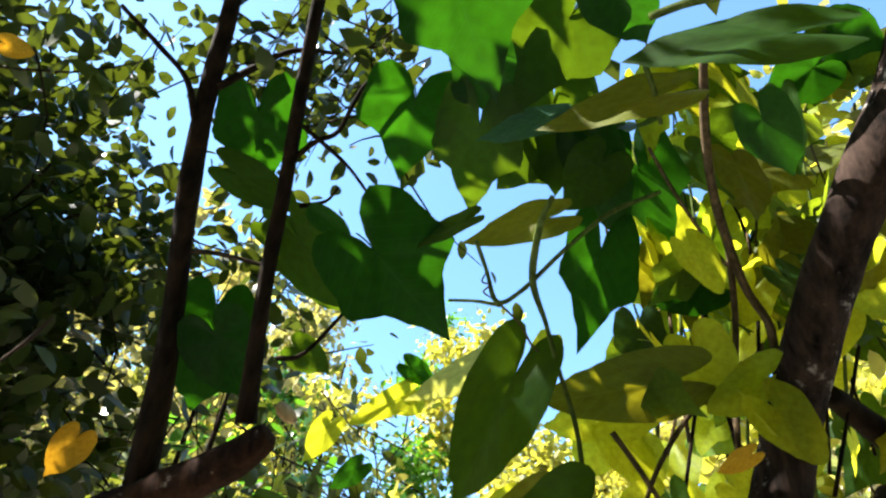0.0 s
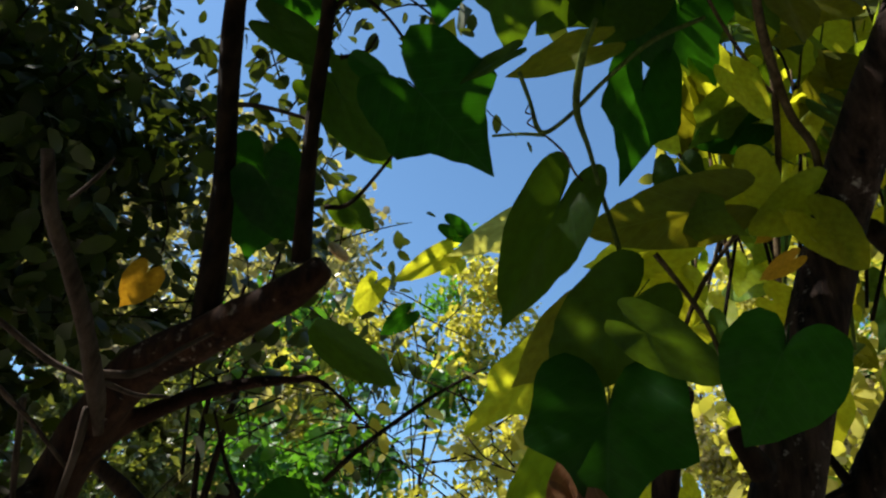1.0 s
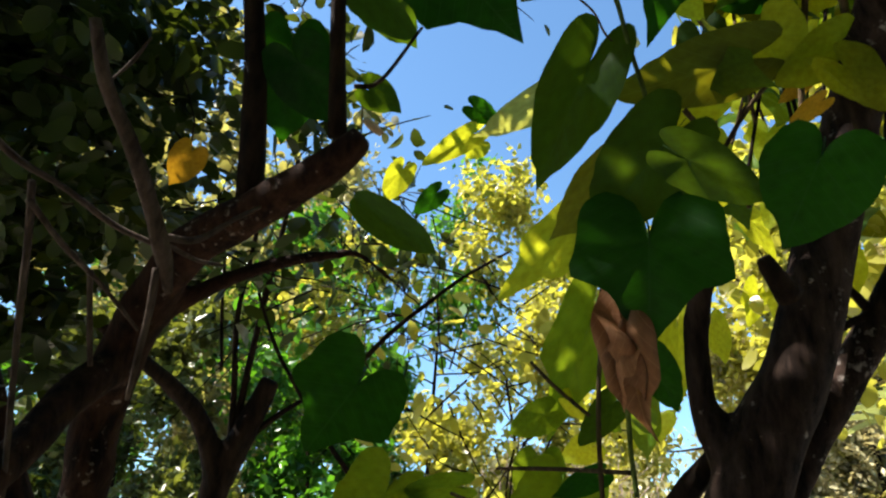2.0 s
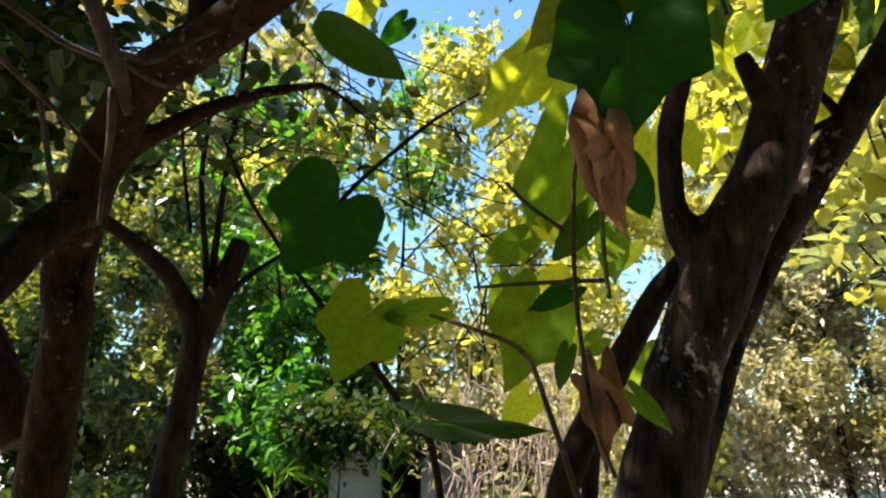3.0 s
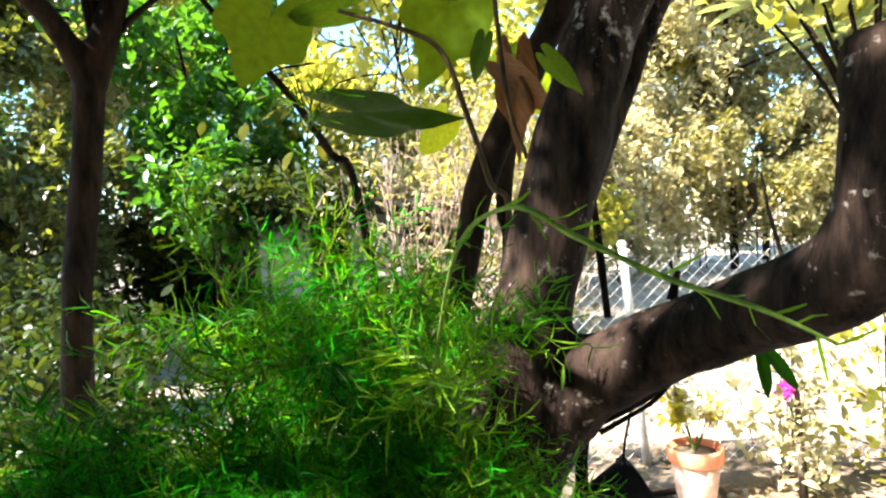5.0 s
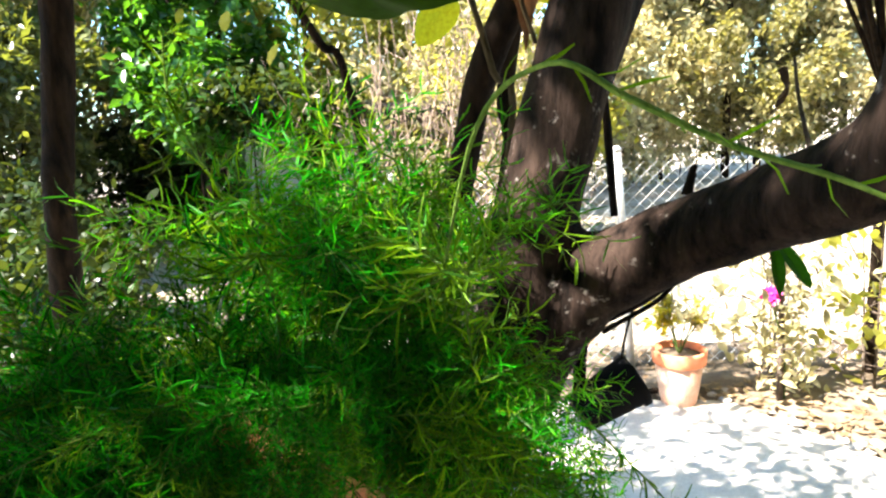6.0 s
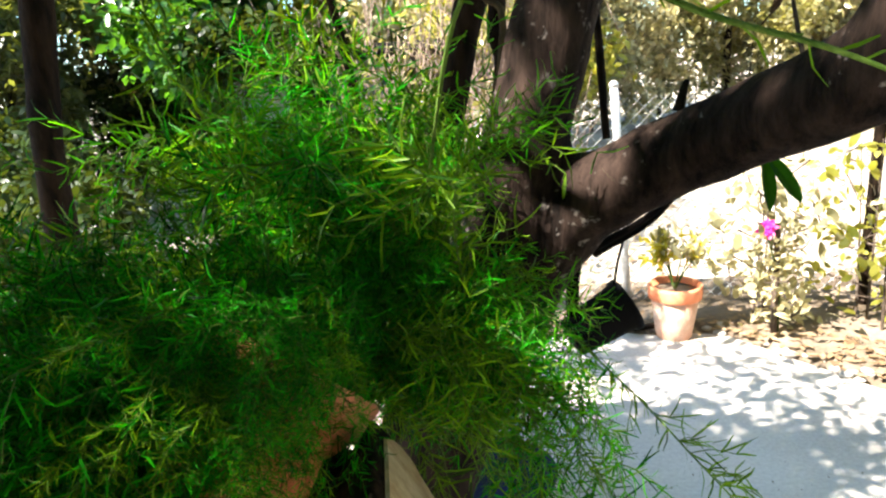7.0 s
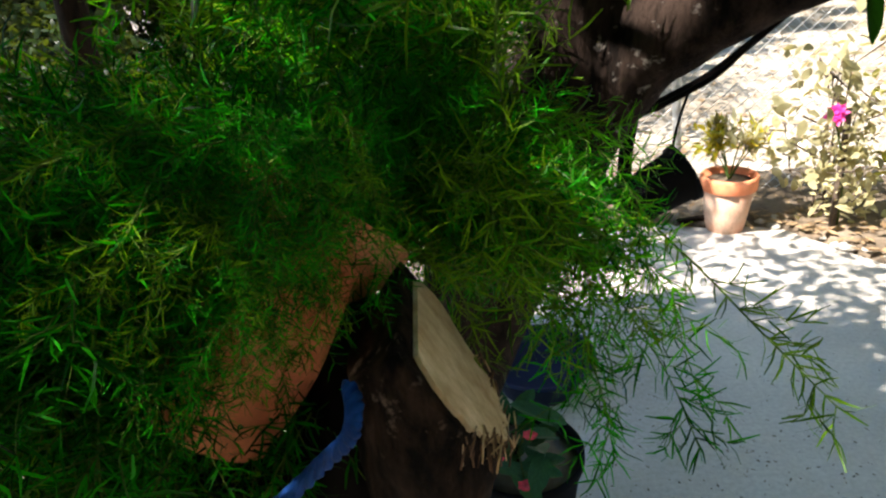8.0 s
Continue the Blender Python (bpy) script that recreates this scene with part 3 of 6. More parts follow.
def tree(name, x, y, height, spread, mat, seed, blades_in_it, size, label, low=0.35, lean=0.0, stem=0.05, slim=0.45, bark=None, twigs=0):
    rng = np.random.default_rng(seed)
    owner = thing(name, (x, y, 0), label, "tree" if height > 3 else "shrub")
    bark = bark or bark_dark
    tips = []
    stems = 1 if height > 5 else 3
    for s in range(stems):
        bend = rng.normal(0, 0.06 * height, 2)
        foot = np.array([x, y]) + (rng.normal(0, 0.12, 2) if stems > 1 else 0)
        trunk = [(*(foot + bend * u**1.5 + np.array([lean, 0]) * u), height * u * 0.9 - 0.05, stem * (1.05 - 0.85 * u)) for u in np.linspace(0, 1, 6)]
        part("trunk", tube_mesh("trunk", trunk, 9, 4, 0.08, seed + s), bark, owner)
        for k in range(9):
            u = low + (1 - low) * (k + rng.random()) / 9
            base = np.array([np.interp(u, np.linspace(0, 1, 6), [row[c] for row in trunk]) for c in range(4)])
            turn = k * 2.4 + rng.uniform(-0.5, 0.5)
            reach = spread * (1.1 - 0.6 * abs(u - 0.6)) * rng.uniform(0.6, 1.1)
            end = base[:3] + (reach * math.cos(turn), reach * math.sin(turn), reach * rng.uniform(0.1, 0.7))
            middle = (base[:3] + end) / 2 + rng.normal(0, 0.05, 3) + (0, 0, -0.06 * reach)
            part("bough", tube_mesh("bough", [(*base[:3], base[3] * 0.6), (*middle, base[3] * 0.4), (*end, 0.006)], 6, 4, 0.08, seed + k), bark, owner)
            tips += [end, middle * 0.35 + end * 0.65, (*end[:2], end[2] + 0.15 * spread)]
    if twigs:
        verts, faces = [], []
        for k in range(twigs):
            root = np.array(tips[rng.integers(0, len(tips))]) * rng.uniform(0.35, 0.95)
            root[:2] = np.array([x, y]) + rng.normal(0, 0.7 * spread, 2)
            end = root + rng.normal(0, 1, 3) * (0.16, 0.16, 0.12) + (0, 0, rng.uniform(0.2, 0.6))
            v, f = tube([(*root, 0.005), (*((root + end) / 2 + rng.normal(0, 0.04, 3)), 0.004), (*end, 0.0015)], 4, 2)
            faces += [tuple(i + len(verts) for i in q) for q in f]
            verts += list(v)
        tagged(part("brushwood", mesh_of("brushwood", verts, faces), bark, owner), kind="stuff")
    centres = crown_centres(rng, tips, 30, 0.26 * spread)
    verts, faces = sprays(rng, centres, blades_in_it, 0.085 * spread + 0.05, size, slim, rounded=blades_in_it < 3000)
    verts[:, 2] = np.maximum(verts[:, 2], 0.03)
    part("crown", mesh_of("crown", verts, faces, False), mat, owner)
    return owner


SHADE = "tree with glossy leaves, coloured dark for shade with pale glints"
YELLOW, DEEP, GREY = "tall tree with sunlit yellow-green leaves", "tree with dense deep green leaves", "thin tree with grey-green sunlit leaves"
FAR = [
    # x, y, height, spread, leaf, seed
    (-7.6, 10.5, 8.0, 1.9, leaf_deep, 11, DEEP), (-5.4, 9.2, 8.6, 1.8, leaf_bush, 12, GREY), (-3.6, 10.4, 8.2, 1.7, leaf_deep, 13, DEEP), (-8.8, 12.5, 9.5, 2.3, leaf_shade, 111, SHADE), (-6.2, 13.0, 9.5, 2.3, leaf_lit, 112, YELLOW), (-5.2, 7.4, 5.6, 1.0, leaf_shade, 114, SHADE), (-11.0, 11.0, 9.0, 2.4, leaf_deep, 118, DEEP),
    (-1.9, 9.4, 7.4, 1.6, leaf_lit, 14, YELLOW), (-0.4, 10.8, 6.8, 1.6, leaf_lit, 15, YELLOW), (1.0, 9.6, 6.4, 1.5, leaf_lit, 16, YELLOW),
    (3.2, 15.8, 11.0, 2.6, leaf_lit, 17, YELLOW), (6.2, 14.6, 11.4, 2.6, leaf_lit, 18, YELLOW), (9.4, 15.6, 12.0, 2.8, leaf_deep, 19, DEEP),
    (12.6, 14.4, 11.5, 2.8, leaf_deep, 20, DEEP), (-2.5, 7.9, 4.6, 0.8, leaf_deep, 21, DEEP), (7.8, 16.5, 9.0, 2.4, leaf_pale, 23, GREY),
    # trees with negative y stand unseen behind the camera, added to block sky light
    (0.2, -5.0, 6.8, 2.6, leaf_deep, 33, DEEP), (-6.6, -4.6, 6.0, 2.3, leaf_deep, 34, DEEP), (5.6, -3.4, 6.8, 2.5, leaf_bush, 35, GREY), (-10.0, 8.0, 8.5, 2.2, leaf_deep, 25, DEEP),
    # the tree at 4.8, 0.6 is out of view too, added as a light blocker
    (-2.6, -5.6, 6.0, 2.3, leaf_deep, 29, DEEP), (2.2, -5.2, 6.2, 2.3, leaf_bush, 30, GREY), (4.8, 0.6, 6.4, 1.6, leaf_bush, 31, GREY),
    # the tree at -6.6, 4.6 is out of view, added to shade the left garden
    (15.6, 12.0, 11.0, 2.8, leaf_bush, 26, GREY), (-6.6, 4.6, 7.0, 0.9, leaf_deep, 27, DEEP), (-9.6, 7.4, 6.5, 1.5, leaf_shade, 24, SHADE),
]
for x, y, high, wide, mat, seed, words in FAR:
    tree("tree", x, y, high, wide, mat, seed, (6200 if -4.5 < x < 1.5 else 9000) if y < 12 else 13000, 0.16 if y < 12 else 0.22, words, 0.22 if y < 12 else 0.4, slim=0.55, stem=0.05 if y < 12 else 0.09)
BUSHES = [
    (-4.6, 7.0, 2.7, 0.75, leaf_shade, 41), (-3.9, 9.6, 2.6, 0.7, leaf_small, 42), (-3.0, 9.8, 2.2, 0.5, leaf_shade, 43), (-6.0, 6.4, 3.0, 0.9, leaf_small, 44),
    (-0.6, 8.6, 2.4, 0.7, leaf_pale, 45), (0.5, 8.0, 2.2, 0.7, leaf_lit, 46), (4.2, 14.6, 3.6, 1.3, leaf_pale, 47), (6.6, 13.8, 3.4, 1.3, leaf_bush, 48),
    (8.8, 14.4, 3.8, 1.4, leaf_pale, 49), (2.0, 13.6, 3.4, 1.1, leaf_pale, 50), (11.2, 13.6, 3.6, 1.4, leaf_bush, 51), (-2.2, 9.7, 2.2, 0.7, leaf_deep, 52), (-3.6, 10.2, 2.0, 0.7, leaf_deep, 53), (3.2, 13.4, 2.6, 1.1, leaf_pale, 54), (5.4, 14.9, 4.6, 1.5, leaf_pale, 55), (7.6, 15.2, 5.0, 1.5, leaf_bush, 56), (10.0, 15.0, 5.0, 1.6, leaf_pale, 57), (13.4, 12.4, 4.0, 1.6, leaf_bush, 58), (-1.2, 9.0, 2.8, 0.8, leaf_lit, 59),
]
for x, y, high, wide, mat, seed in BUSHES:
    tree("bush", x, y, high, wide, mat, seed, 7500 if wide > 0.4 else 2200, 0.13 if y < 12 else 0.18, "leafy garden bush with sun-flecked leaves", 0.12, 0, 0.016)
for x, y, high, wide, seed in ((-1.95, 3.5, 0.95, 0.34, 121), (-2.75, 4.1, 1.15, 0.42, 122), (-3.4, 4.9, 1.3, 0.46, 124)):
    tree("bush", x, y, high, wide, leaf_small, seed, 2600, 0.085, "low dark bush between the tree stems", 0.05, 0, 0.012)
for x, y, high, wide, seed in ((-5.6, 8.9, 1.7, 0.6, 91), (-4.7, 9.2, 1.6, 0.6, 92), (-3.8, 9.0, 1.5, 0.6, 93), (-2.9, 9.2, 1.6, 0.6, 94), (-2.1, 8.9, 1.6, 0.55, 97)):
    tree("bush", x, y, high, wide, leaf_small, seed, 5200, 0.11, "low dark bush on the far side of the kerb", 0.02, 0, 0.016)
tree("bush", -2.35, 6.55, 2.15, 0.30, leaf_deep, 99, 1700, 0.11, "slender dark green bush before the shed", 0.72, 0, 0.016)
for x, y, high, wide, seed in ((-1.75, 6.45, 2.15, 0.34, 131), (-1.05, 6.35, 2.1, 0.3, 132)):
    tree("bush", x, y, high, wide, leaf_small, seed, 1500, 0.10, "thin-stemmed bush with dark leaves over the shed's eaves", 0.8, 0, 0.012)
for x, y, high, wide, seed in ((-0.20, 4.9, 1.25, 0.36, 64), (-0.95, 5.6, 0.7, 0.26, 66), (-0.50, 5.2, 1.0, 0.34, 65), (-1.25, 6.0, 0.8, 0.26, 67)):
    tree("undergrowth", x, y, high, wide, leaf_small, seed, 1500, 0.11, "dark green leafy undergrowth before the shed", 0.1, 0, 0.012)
for x, y, high, seed in ((0.02, 5.2, 2.5, 61), (-0.35, 5.9, 2.9, 62), (0.38, 6.0, 2.8, 63), (0.15, 6.8, 3.2, 69), (0.8, 6.6, 2.9, 70)):
    tree("dry_shrub", x, y, high, 0.5, leaf_bush, seed, 800, 0.07, "half-bare dry shrub with bleached twigs", 0.1, 0, 0.016, 0.4, bark_bleached, 120)
tree("tree", 4.9, 15.0, 8.2, 1.8, leaf_pale, 36, 6000, 0.2, "slender twin-stemmed tree with pale leaves", 0.45, 0.2, 0.05, 0.5)
tree("tree", 5.5, 16.2, 8.0, 1.8, leaf_bush, 37, 6000, 0.2, "slender dark-stemmed tree on the sandy ground", 0.45, -0.1, 0.045, 0.5)
for x, y, high, wide, seed in ((1.75, 3.52, 1.0, 0.26, 71), (2.15, 3.45, 1.15, 0.3, 72), (2.6, 3.2, 1.2, 0.32, 73), (3.1, 3.1, 1.2, 0.34, 74)):
    tree("hedge_bush", x, y, high, wide, leaf_pale if seed % 2 else leaf_lit, seed, 300, 0.075, "pale sunlit bush against the wire fence", 0.1, 0, 0.008, 0.55, bark_pale)


# ---- whorled shrub ----
rosette_shrub = thing("whorled_shrub", (2.35, 3.62, 0), "shrub with whorls of long sunlit lance leaves", "shrub")
limb(rosette_shrub, "trunk", bark_dark, [(2.35, 3.62, -0.03, 0.035), (2.3, 3.55, 0.9, 0.028), (2.2, 3.4, 1.55, 0.022)])
for k in range(20):
    head = Vector((1.50 + rng.uniform(0, 1.3), rng.uniform(2.55, 3.6), 2.2 + rng.uniform(0, 1.0)))
    limb(rosette_shrub, "branch", bark_dark, [(2.2, 3.4, 1.5, 0.014), (*(Vector((2.1, 3.3, 1.75)) * 0.55 + head * 0.45), 0.010), (*head, 0.005)])
    for j in range(11):
        turn = j * 2.4
        way = Vector((math.cos(turn), math.sin(turn), rng.uniform(-0.25, 0.7)))
        leaf_at(rosette_shrub, "oval", head, way, Vector((0, 0, 1)) + way * -0.3, rng.uniform(0.17, 0.27), rng.uniform(0.05, 0.07), leaf_lance)


# ---- trees by the camera ----
garden_tree = thing("garden_tree", (-0.25, 1.2, 0), "leaning grey-barked tree with lichen and a great side limb", "tree")
left_tree = thing("left_tree", (-0.98, 1.42, 0), "brown-barked tree with sawn branch and dead twigs", "tree")
forked_tree = thing("forked_tree", (-1.24, 2.2, 0), "dark slender tree forking into two sawn arms", "tree")
sapling = thing("sapling", (-0.05, 1.75, 0), "thin bare slanting sapling stem", "sapling")
vine = thing("climbing_vine", (-0.12, 1.3, 0), "climbing vine with large lobed heart-shaped backlit leaves", "vine")
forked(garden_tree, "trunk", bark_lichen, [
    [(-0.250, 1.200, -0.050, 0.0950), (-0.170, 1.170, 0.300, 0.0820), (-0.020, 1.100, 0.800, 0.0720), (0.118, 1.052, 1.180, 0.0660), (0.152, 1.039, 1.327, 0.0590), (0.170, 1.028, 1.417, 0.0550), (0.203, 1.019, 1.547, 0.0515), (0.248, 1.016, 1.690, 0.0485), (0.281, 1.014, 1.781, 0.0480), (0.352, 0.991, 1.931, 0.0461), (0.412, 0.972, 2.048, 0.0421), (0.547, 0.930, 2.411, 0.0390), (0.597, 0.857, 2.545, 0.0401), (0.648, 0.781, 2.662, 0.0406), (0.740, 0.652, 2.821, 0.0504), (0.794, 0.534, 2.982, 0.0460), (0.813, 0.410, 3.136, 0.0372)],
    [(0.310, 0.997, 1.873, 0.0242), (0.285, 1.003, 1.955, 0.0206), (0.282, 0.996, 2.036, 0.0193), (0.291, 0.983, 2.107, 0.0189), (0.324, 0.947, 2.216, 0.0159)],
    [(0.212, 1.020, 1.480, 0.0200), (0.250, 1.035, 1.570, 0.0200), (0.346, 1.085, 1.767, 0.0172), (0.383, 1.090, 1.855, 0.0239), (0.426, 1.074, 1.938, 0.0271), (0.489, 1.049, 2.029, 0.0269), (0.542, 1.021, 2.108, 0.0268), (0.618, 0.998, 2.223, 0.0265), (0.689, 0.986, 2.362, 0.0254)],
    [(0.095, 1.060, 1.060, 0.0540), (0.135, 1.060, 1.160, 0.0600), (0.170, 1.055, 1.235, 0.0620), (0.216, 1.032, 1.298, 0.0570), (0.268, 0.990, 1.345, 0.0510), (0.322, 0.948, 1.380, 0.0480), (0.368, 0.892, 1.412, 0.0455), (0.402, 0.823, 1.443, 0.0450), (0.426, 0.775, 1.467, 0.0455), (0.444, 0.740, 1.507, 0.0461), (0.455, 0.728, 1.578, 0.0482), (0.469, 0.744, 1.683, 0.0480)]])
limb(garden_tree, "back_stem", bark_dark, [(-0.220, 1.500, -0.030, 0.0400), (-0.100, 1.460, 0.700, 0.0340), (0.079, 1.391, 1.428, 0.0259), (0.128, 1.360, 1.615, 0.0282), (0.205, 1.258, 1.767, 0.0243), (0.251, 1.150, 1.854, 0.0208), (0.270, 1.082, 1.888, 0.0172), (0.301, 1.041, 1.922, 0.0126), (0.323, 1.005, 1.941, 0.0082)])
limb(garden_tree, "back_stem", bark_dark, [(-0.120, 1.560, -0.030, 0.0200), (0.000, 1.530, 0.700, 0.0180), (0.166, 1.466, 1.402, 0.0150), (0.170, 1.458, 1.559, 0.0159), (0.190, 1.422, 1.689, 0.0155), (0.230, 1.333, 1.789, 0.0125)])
limb(garden_tree, "side_branch", bark_smooth, [(0.150, 1.06, 1.385, 0.016), (0.115, 1.10, 1.372, 0.014), (0.070, 1.17, 1.356, 0.012), (0.020, 1.21, 1.340, 0.011), (-0.06, 1.26, 1.335, 0.009)])
limb(garden_tree, "twig", bark_pale, [(0.415, 0.893, 1.575, 0.0016), (0.420, 0.890, 1.535, 0.0020), (0.428, 0.878, 1.480, 0.0026), (0.430, 0.868, 1.455, 0.0028)])
leaf_at(garden_tree, "dead", (0.398, 0.875, 1.548), (0.05, -0.05, -1.0), (0.9, -0.6, 0.1), 0.034, 0.024, leaf_dead_shaded)
limb(garden_tree, "stub", bark_dark, [(0.331, 0.954, 1.431, 0.0064), (0.337, 0.954, 1.457, 0.0046), (0.341, 0.953, 1.466, 0.0028)])
limb(garden_tree, "stub", bark_dark, [(0.388, 0.912, 2.093, 0.0165), (0.365, 0.885, 2.115, 0.0129), (0.354, 0.874, 2.131, 0.0088)])
limb(garden_tree, "twig", bark_dark, [(0.421, 1.010, 2.015, 0.0080), (0.446, 1.008, 2.058, 0.0063), (0.493, 1.009, 2.091, 0.0056), (0.555, 1.028, 2.117, 0.0049)])
limb(garden_tree, "twig", bark_dark, [(0.495, 1.028, 2.176, 0.0049), (0.506, 1.016, 2.142, 0.0057), (0.516, 1.003, 2.108, 0.0075)])
limb(garden_tree, "twig", bark_dark, [(0.260, 1.070, 1.231, 0.0041), (0.302, 1.085, 1.245, 0.0037), (0.343, 1.090, 1.266, 0.0034), (0.384, 1.096, 1.302, 0.0025)])
limb(garden_tree, "twig", bark_dark, [(0.279, 1.129, 1.562, 0.0050), (0.284, 1.129, 1.494, 0.0059), (0.290, 1.119, 1.385, 0.0059)])
limb(garden_tree, "twig", bark_dark, [(0.693, 1.086, 2.562, 0.0173), (0.742, 1.129, 2.554, 0.0215), (0.811, 1.173, 2.521, 0.0248)])
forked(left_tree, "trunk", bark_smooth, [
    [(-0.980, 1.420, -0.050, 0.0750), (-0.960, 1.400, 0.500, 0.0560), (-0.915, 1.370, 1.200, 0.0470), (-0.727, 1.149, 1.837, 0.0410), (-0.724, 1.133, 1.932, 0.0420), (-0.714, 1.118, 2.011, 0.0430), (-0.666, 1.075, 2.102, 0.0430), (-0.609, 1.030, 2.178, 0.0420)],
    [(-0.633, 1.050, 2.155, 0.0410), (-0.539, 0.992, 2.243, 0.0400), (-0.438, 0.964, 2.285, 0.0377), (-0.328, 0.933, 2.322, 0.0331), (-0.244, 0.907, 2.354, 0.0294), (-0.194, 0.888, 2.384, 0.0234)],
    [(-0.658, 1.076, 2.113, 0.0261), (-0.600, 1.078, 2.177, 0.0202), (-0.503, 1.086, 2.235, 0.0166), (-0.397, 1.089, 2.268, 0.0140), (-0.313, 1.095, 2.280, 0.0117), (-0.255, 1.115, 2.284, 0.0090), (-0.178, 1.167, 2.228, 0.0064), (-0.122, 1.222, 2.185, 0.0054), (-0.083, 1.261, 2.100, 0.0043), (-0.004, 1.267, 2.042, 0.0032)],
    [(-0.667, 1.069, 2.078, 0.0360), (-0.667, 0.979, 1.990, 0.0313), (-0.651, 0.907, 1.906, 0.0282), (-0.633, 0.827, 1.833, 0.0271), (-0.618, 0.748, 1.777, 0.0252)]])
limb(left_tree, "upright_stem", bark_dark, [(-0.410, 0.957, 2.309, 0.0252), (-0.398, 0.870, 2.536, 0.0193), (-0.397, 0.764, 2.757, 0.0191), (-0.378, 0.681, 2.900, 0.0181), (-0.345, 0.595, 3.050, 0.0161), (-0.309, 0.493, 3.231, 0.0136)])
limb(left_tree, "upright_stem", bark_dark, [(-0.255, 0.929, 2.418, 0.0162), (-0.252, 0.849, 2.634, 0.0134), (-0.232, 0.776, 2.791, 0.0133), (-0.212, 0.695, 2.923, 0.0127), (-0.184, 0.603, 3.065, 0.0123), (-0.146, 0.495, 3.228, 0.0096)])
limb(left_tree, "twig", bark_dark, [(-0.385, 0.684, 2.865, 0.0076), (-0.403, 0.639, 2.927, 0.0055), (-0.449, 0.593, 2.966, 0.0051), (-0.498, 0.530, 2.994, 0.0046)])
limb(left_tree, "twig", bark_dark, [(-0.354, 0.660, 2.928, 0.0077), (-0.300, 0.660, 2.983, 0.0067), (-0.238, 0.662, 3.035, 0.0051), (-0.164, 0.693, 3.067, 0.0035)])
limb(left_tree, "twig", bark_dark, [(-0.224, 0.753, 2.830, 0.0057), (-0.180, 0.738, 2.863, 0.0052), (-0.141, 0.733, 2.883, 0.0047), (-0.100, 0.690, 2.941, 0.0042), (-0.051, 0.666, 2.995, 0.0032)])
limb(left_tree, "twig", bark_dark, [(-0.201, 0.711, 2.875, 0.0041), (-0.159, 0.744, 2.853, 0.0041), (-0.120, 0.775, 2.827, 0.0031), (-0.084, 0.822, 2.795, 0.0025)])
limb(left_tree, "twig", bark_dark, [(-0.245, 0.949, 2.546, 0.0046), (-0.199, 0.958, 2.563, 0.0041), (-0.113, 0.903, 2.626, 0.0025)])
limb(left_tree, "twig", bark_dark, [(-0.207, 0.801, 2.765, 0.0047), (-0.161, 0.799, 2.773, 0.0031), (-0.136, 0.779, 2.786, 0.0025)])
limb(left_tree, "twig", bark_dead_shaded, [(-0.391, 0.806, 2.670, 0.0048), (-0.340, 0.829, 2.682, 0.0042), (-0.260, 0.873, 2.685, 0.0032)])
limb(left_tree, "dead_branch", bark_dead_shaded, [(-0.458, 0.594, 2.373, 0.0078), (-0.455, 0.639, 2.308, 0.0093), (-0.441, 0.692, 2.253, 0.0105), (-0.432, 0.748, 2.195, 0.0113), (-0.426, 0.795, 2.135, 0.0113), (-0.423, 0.822, 2.092, 0.0059)])
limb(left_tree, "dead_twig", bark_dead_shaded, [(-0.434, 0.798, 2.120, 0.0055), (-0.445, 0.821, 2.063, 0.0050), (-0.457, 0.837, 2.005, 0.0042), (-0.471, 0.857, 1.956, 0.0030)])
limb(left_tree, "dead_twig", bark_dead_shaded, [(-0.598, 0.610, 2.248, 0.0053), (-0.576, 0.666, 2.221, 0.0049), (-0.528, 0.706, 2.197, 0.0043), (-0.483, 0.756, 2.167, 0.0043), (-0.441, 0.786, 2.152, 0.0038)])
limb(left_tree, "dead_twig", bark_dead_shaded, [(-0.422, 0.783, 2.159, 0.0055), (-0.412, 0.842, 2.186, 0.0053), (-0.391, 0.887, 2.242, 0.0042), (-0.365, 0.932, 2.297, 0.0034)])
limb(left_tree, "dead_twig", bark_dead_shaded, [(-0.419, 0.791, 2.150, 0.0038), (-0.415, 0.857, 2.159, 0.0035), (-0.406, 0.917, 2.180, 0.0023)])
limb(left_tree, "dead_twig", bark_dead_shaded, [(-0.561, 0.685, 2.199, 0.0048), (-0.581, 0.732, 2.129, 0.0049), (-0.595, 0.776, 2.027, 0.0044), (-0.611, 0.834, 1.900, 0.0036), (-0.624, 0.883, 1.791, 0.0033)])
limb(left_tree, "dead_twig", bark_dead_shaded, [(-0.567, 0.696, 2.177, 0.0048), (-0.551, 0.756, 2.140, 0.0040), (-0.533, 0.821, 2.112, 0.0036), (-0.514, 0.899, 2.070, 0.0023)])
limb(left_tree, "dead_twig", bark_dead_shaded, [(-0.592, 0.860, 2.155, 0.0044), (-0.595, 0.889, 2.094, 0.0044), (-0.607, 0.935, 2.029, 0.0040)])
limb(left_tree, "dead_twig", bark_dead_shaded, [(-0.553, 0.742, 2.415, 0.0019), (-0.525, 0.741, 2.450, 0.0034), (-0.498, 0.734, 2.488, 0.0024)])
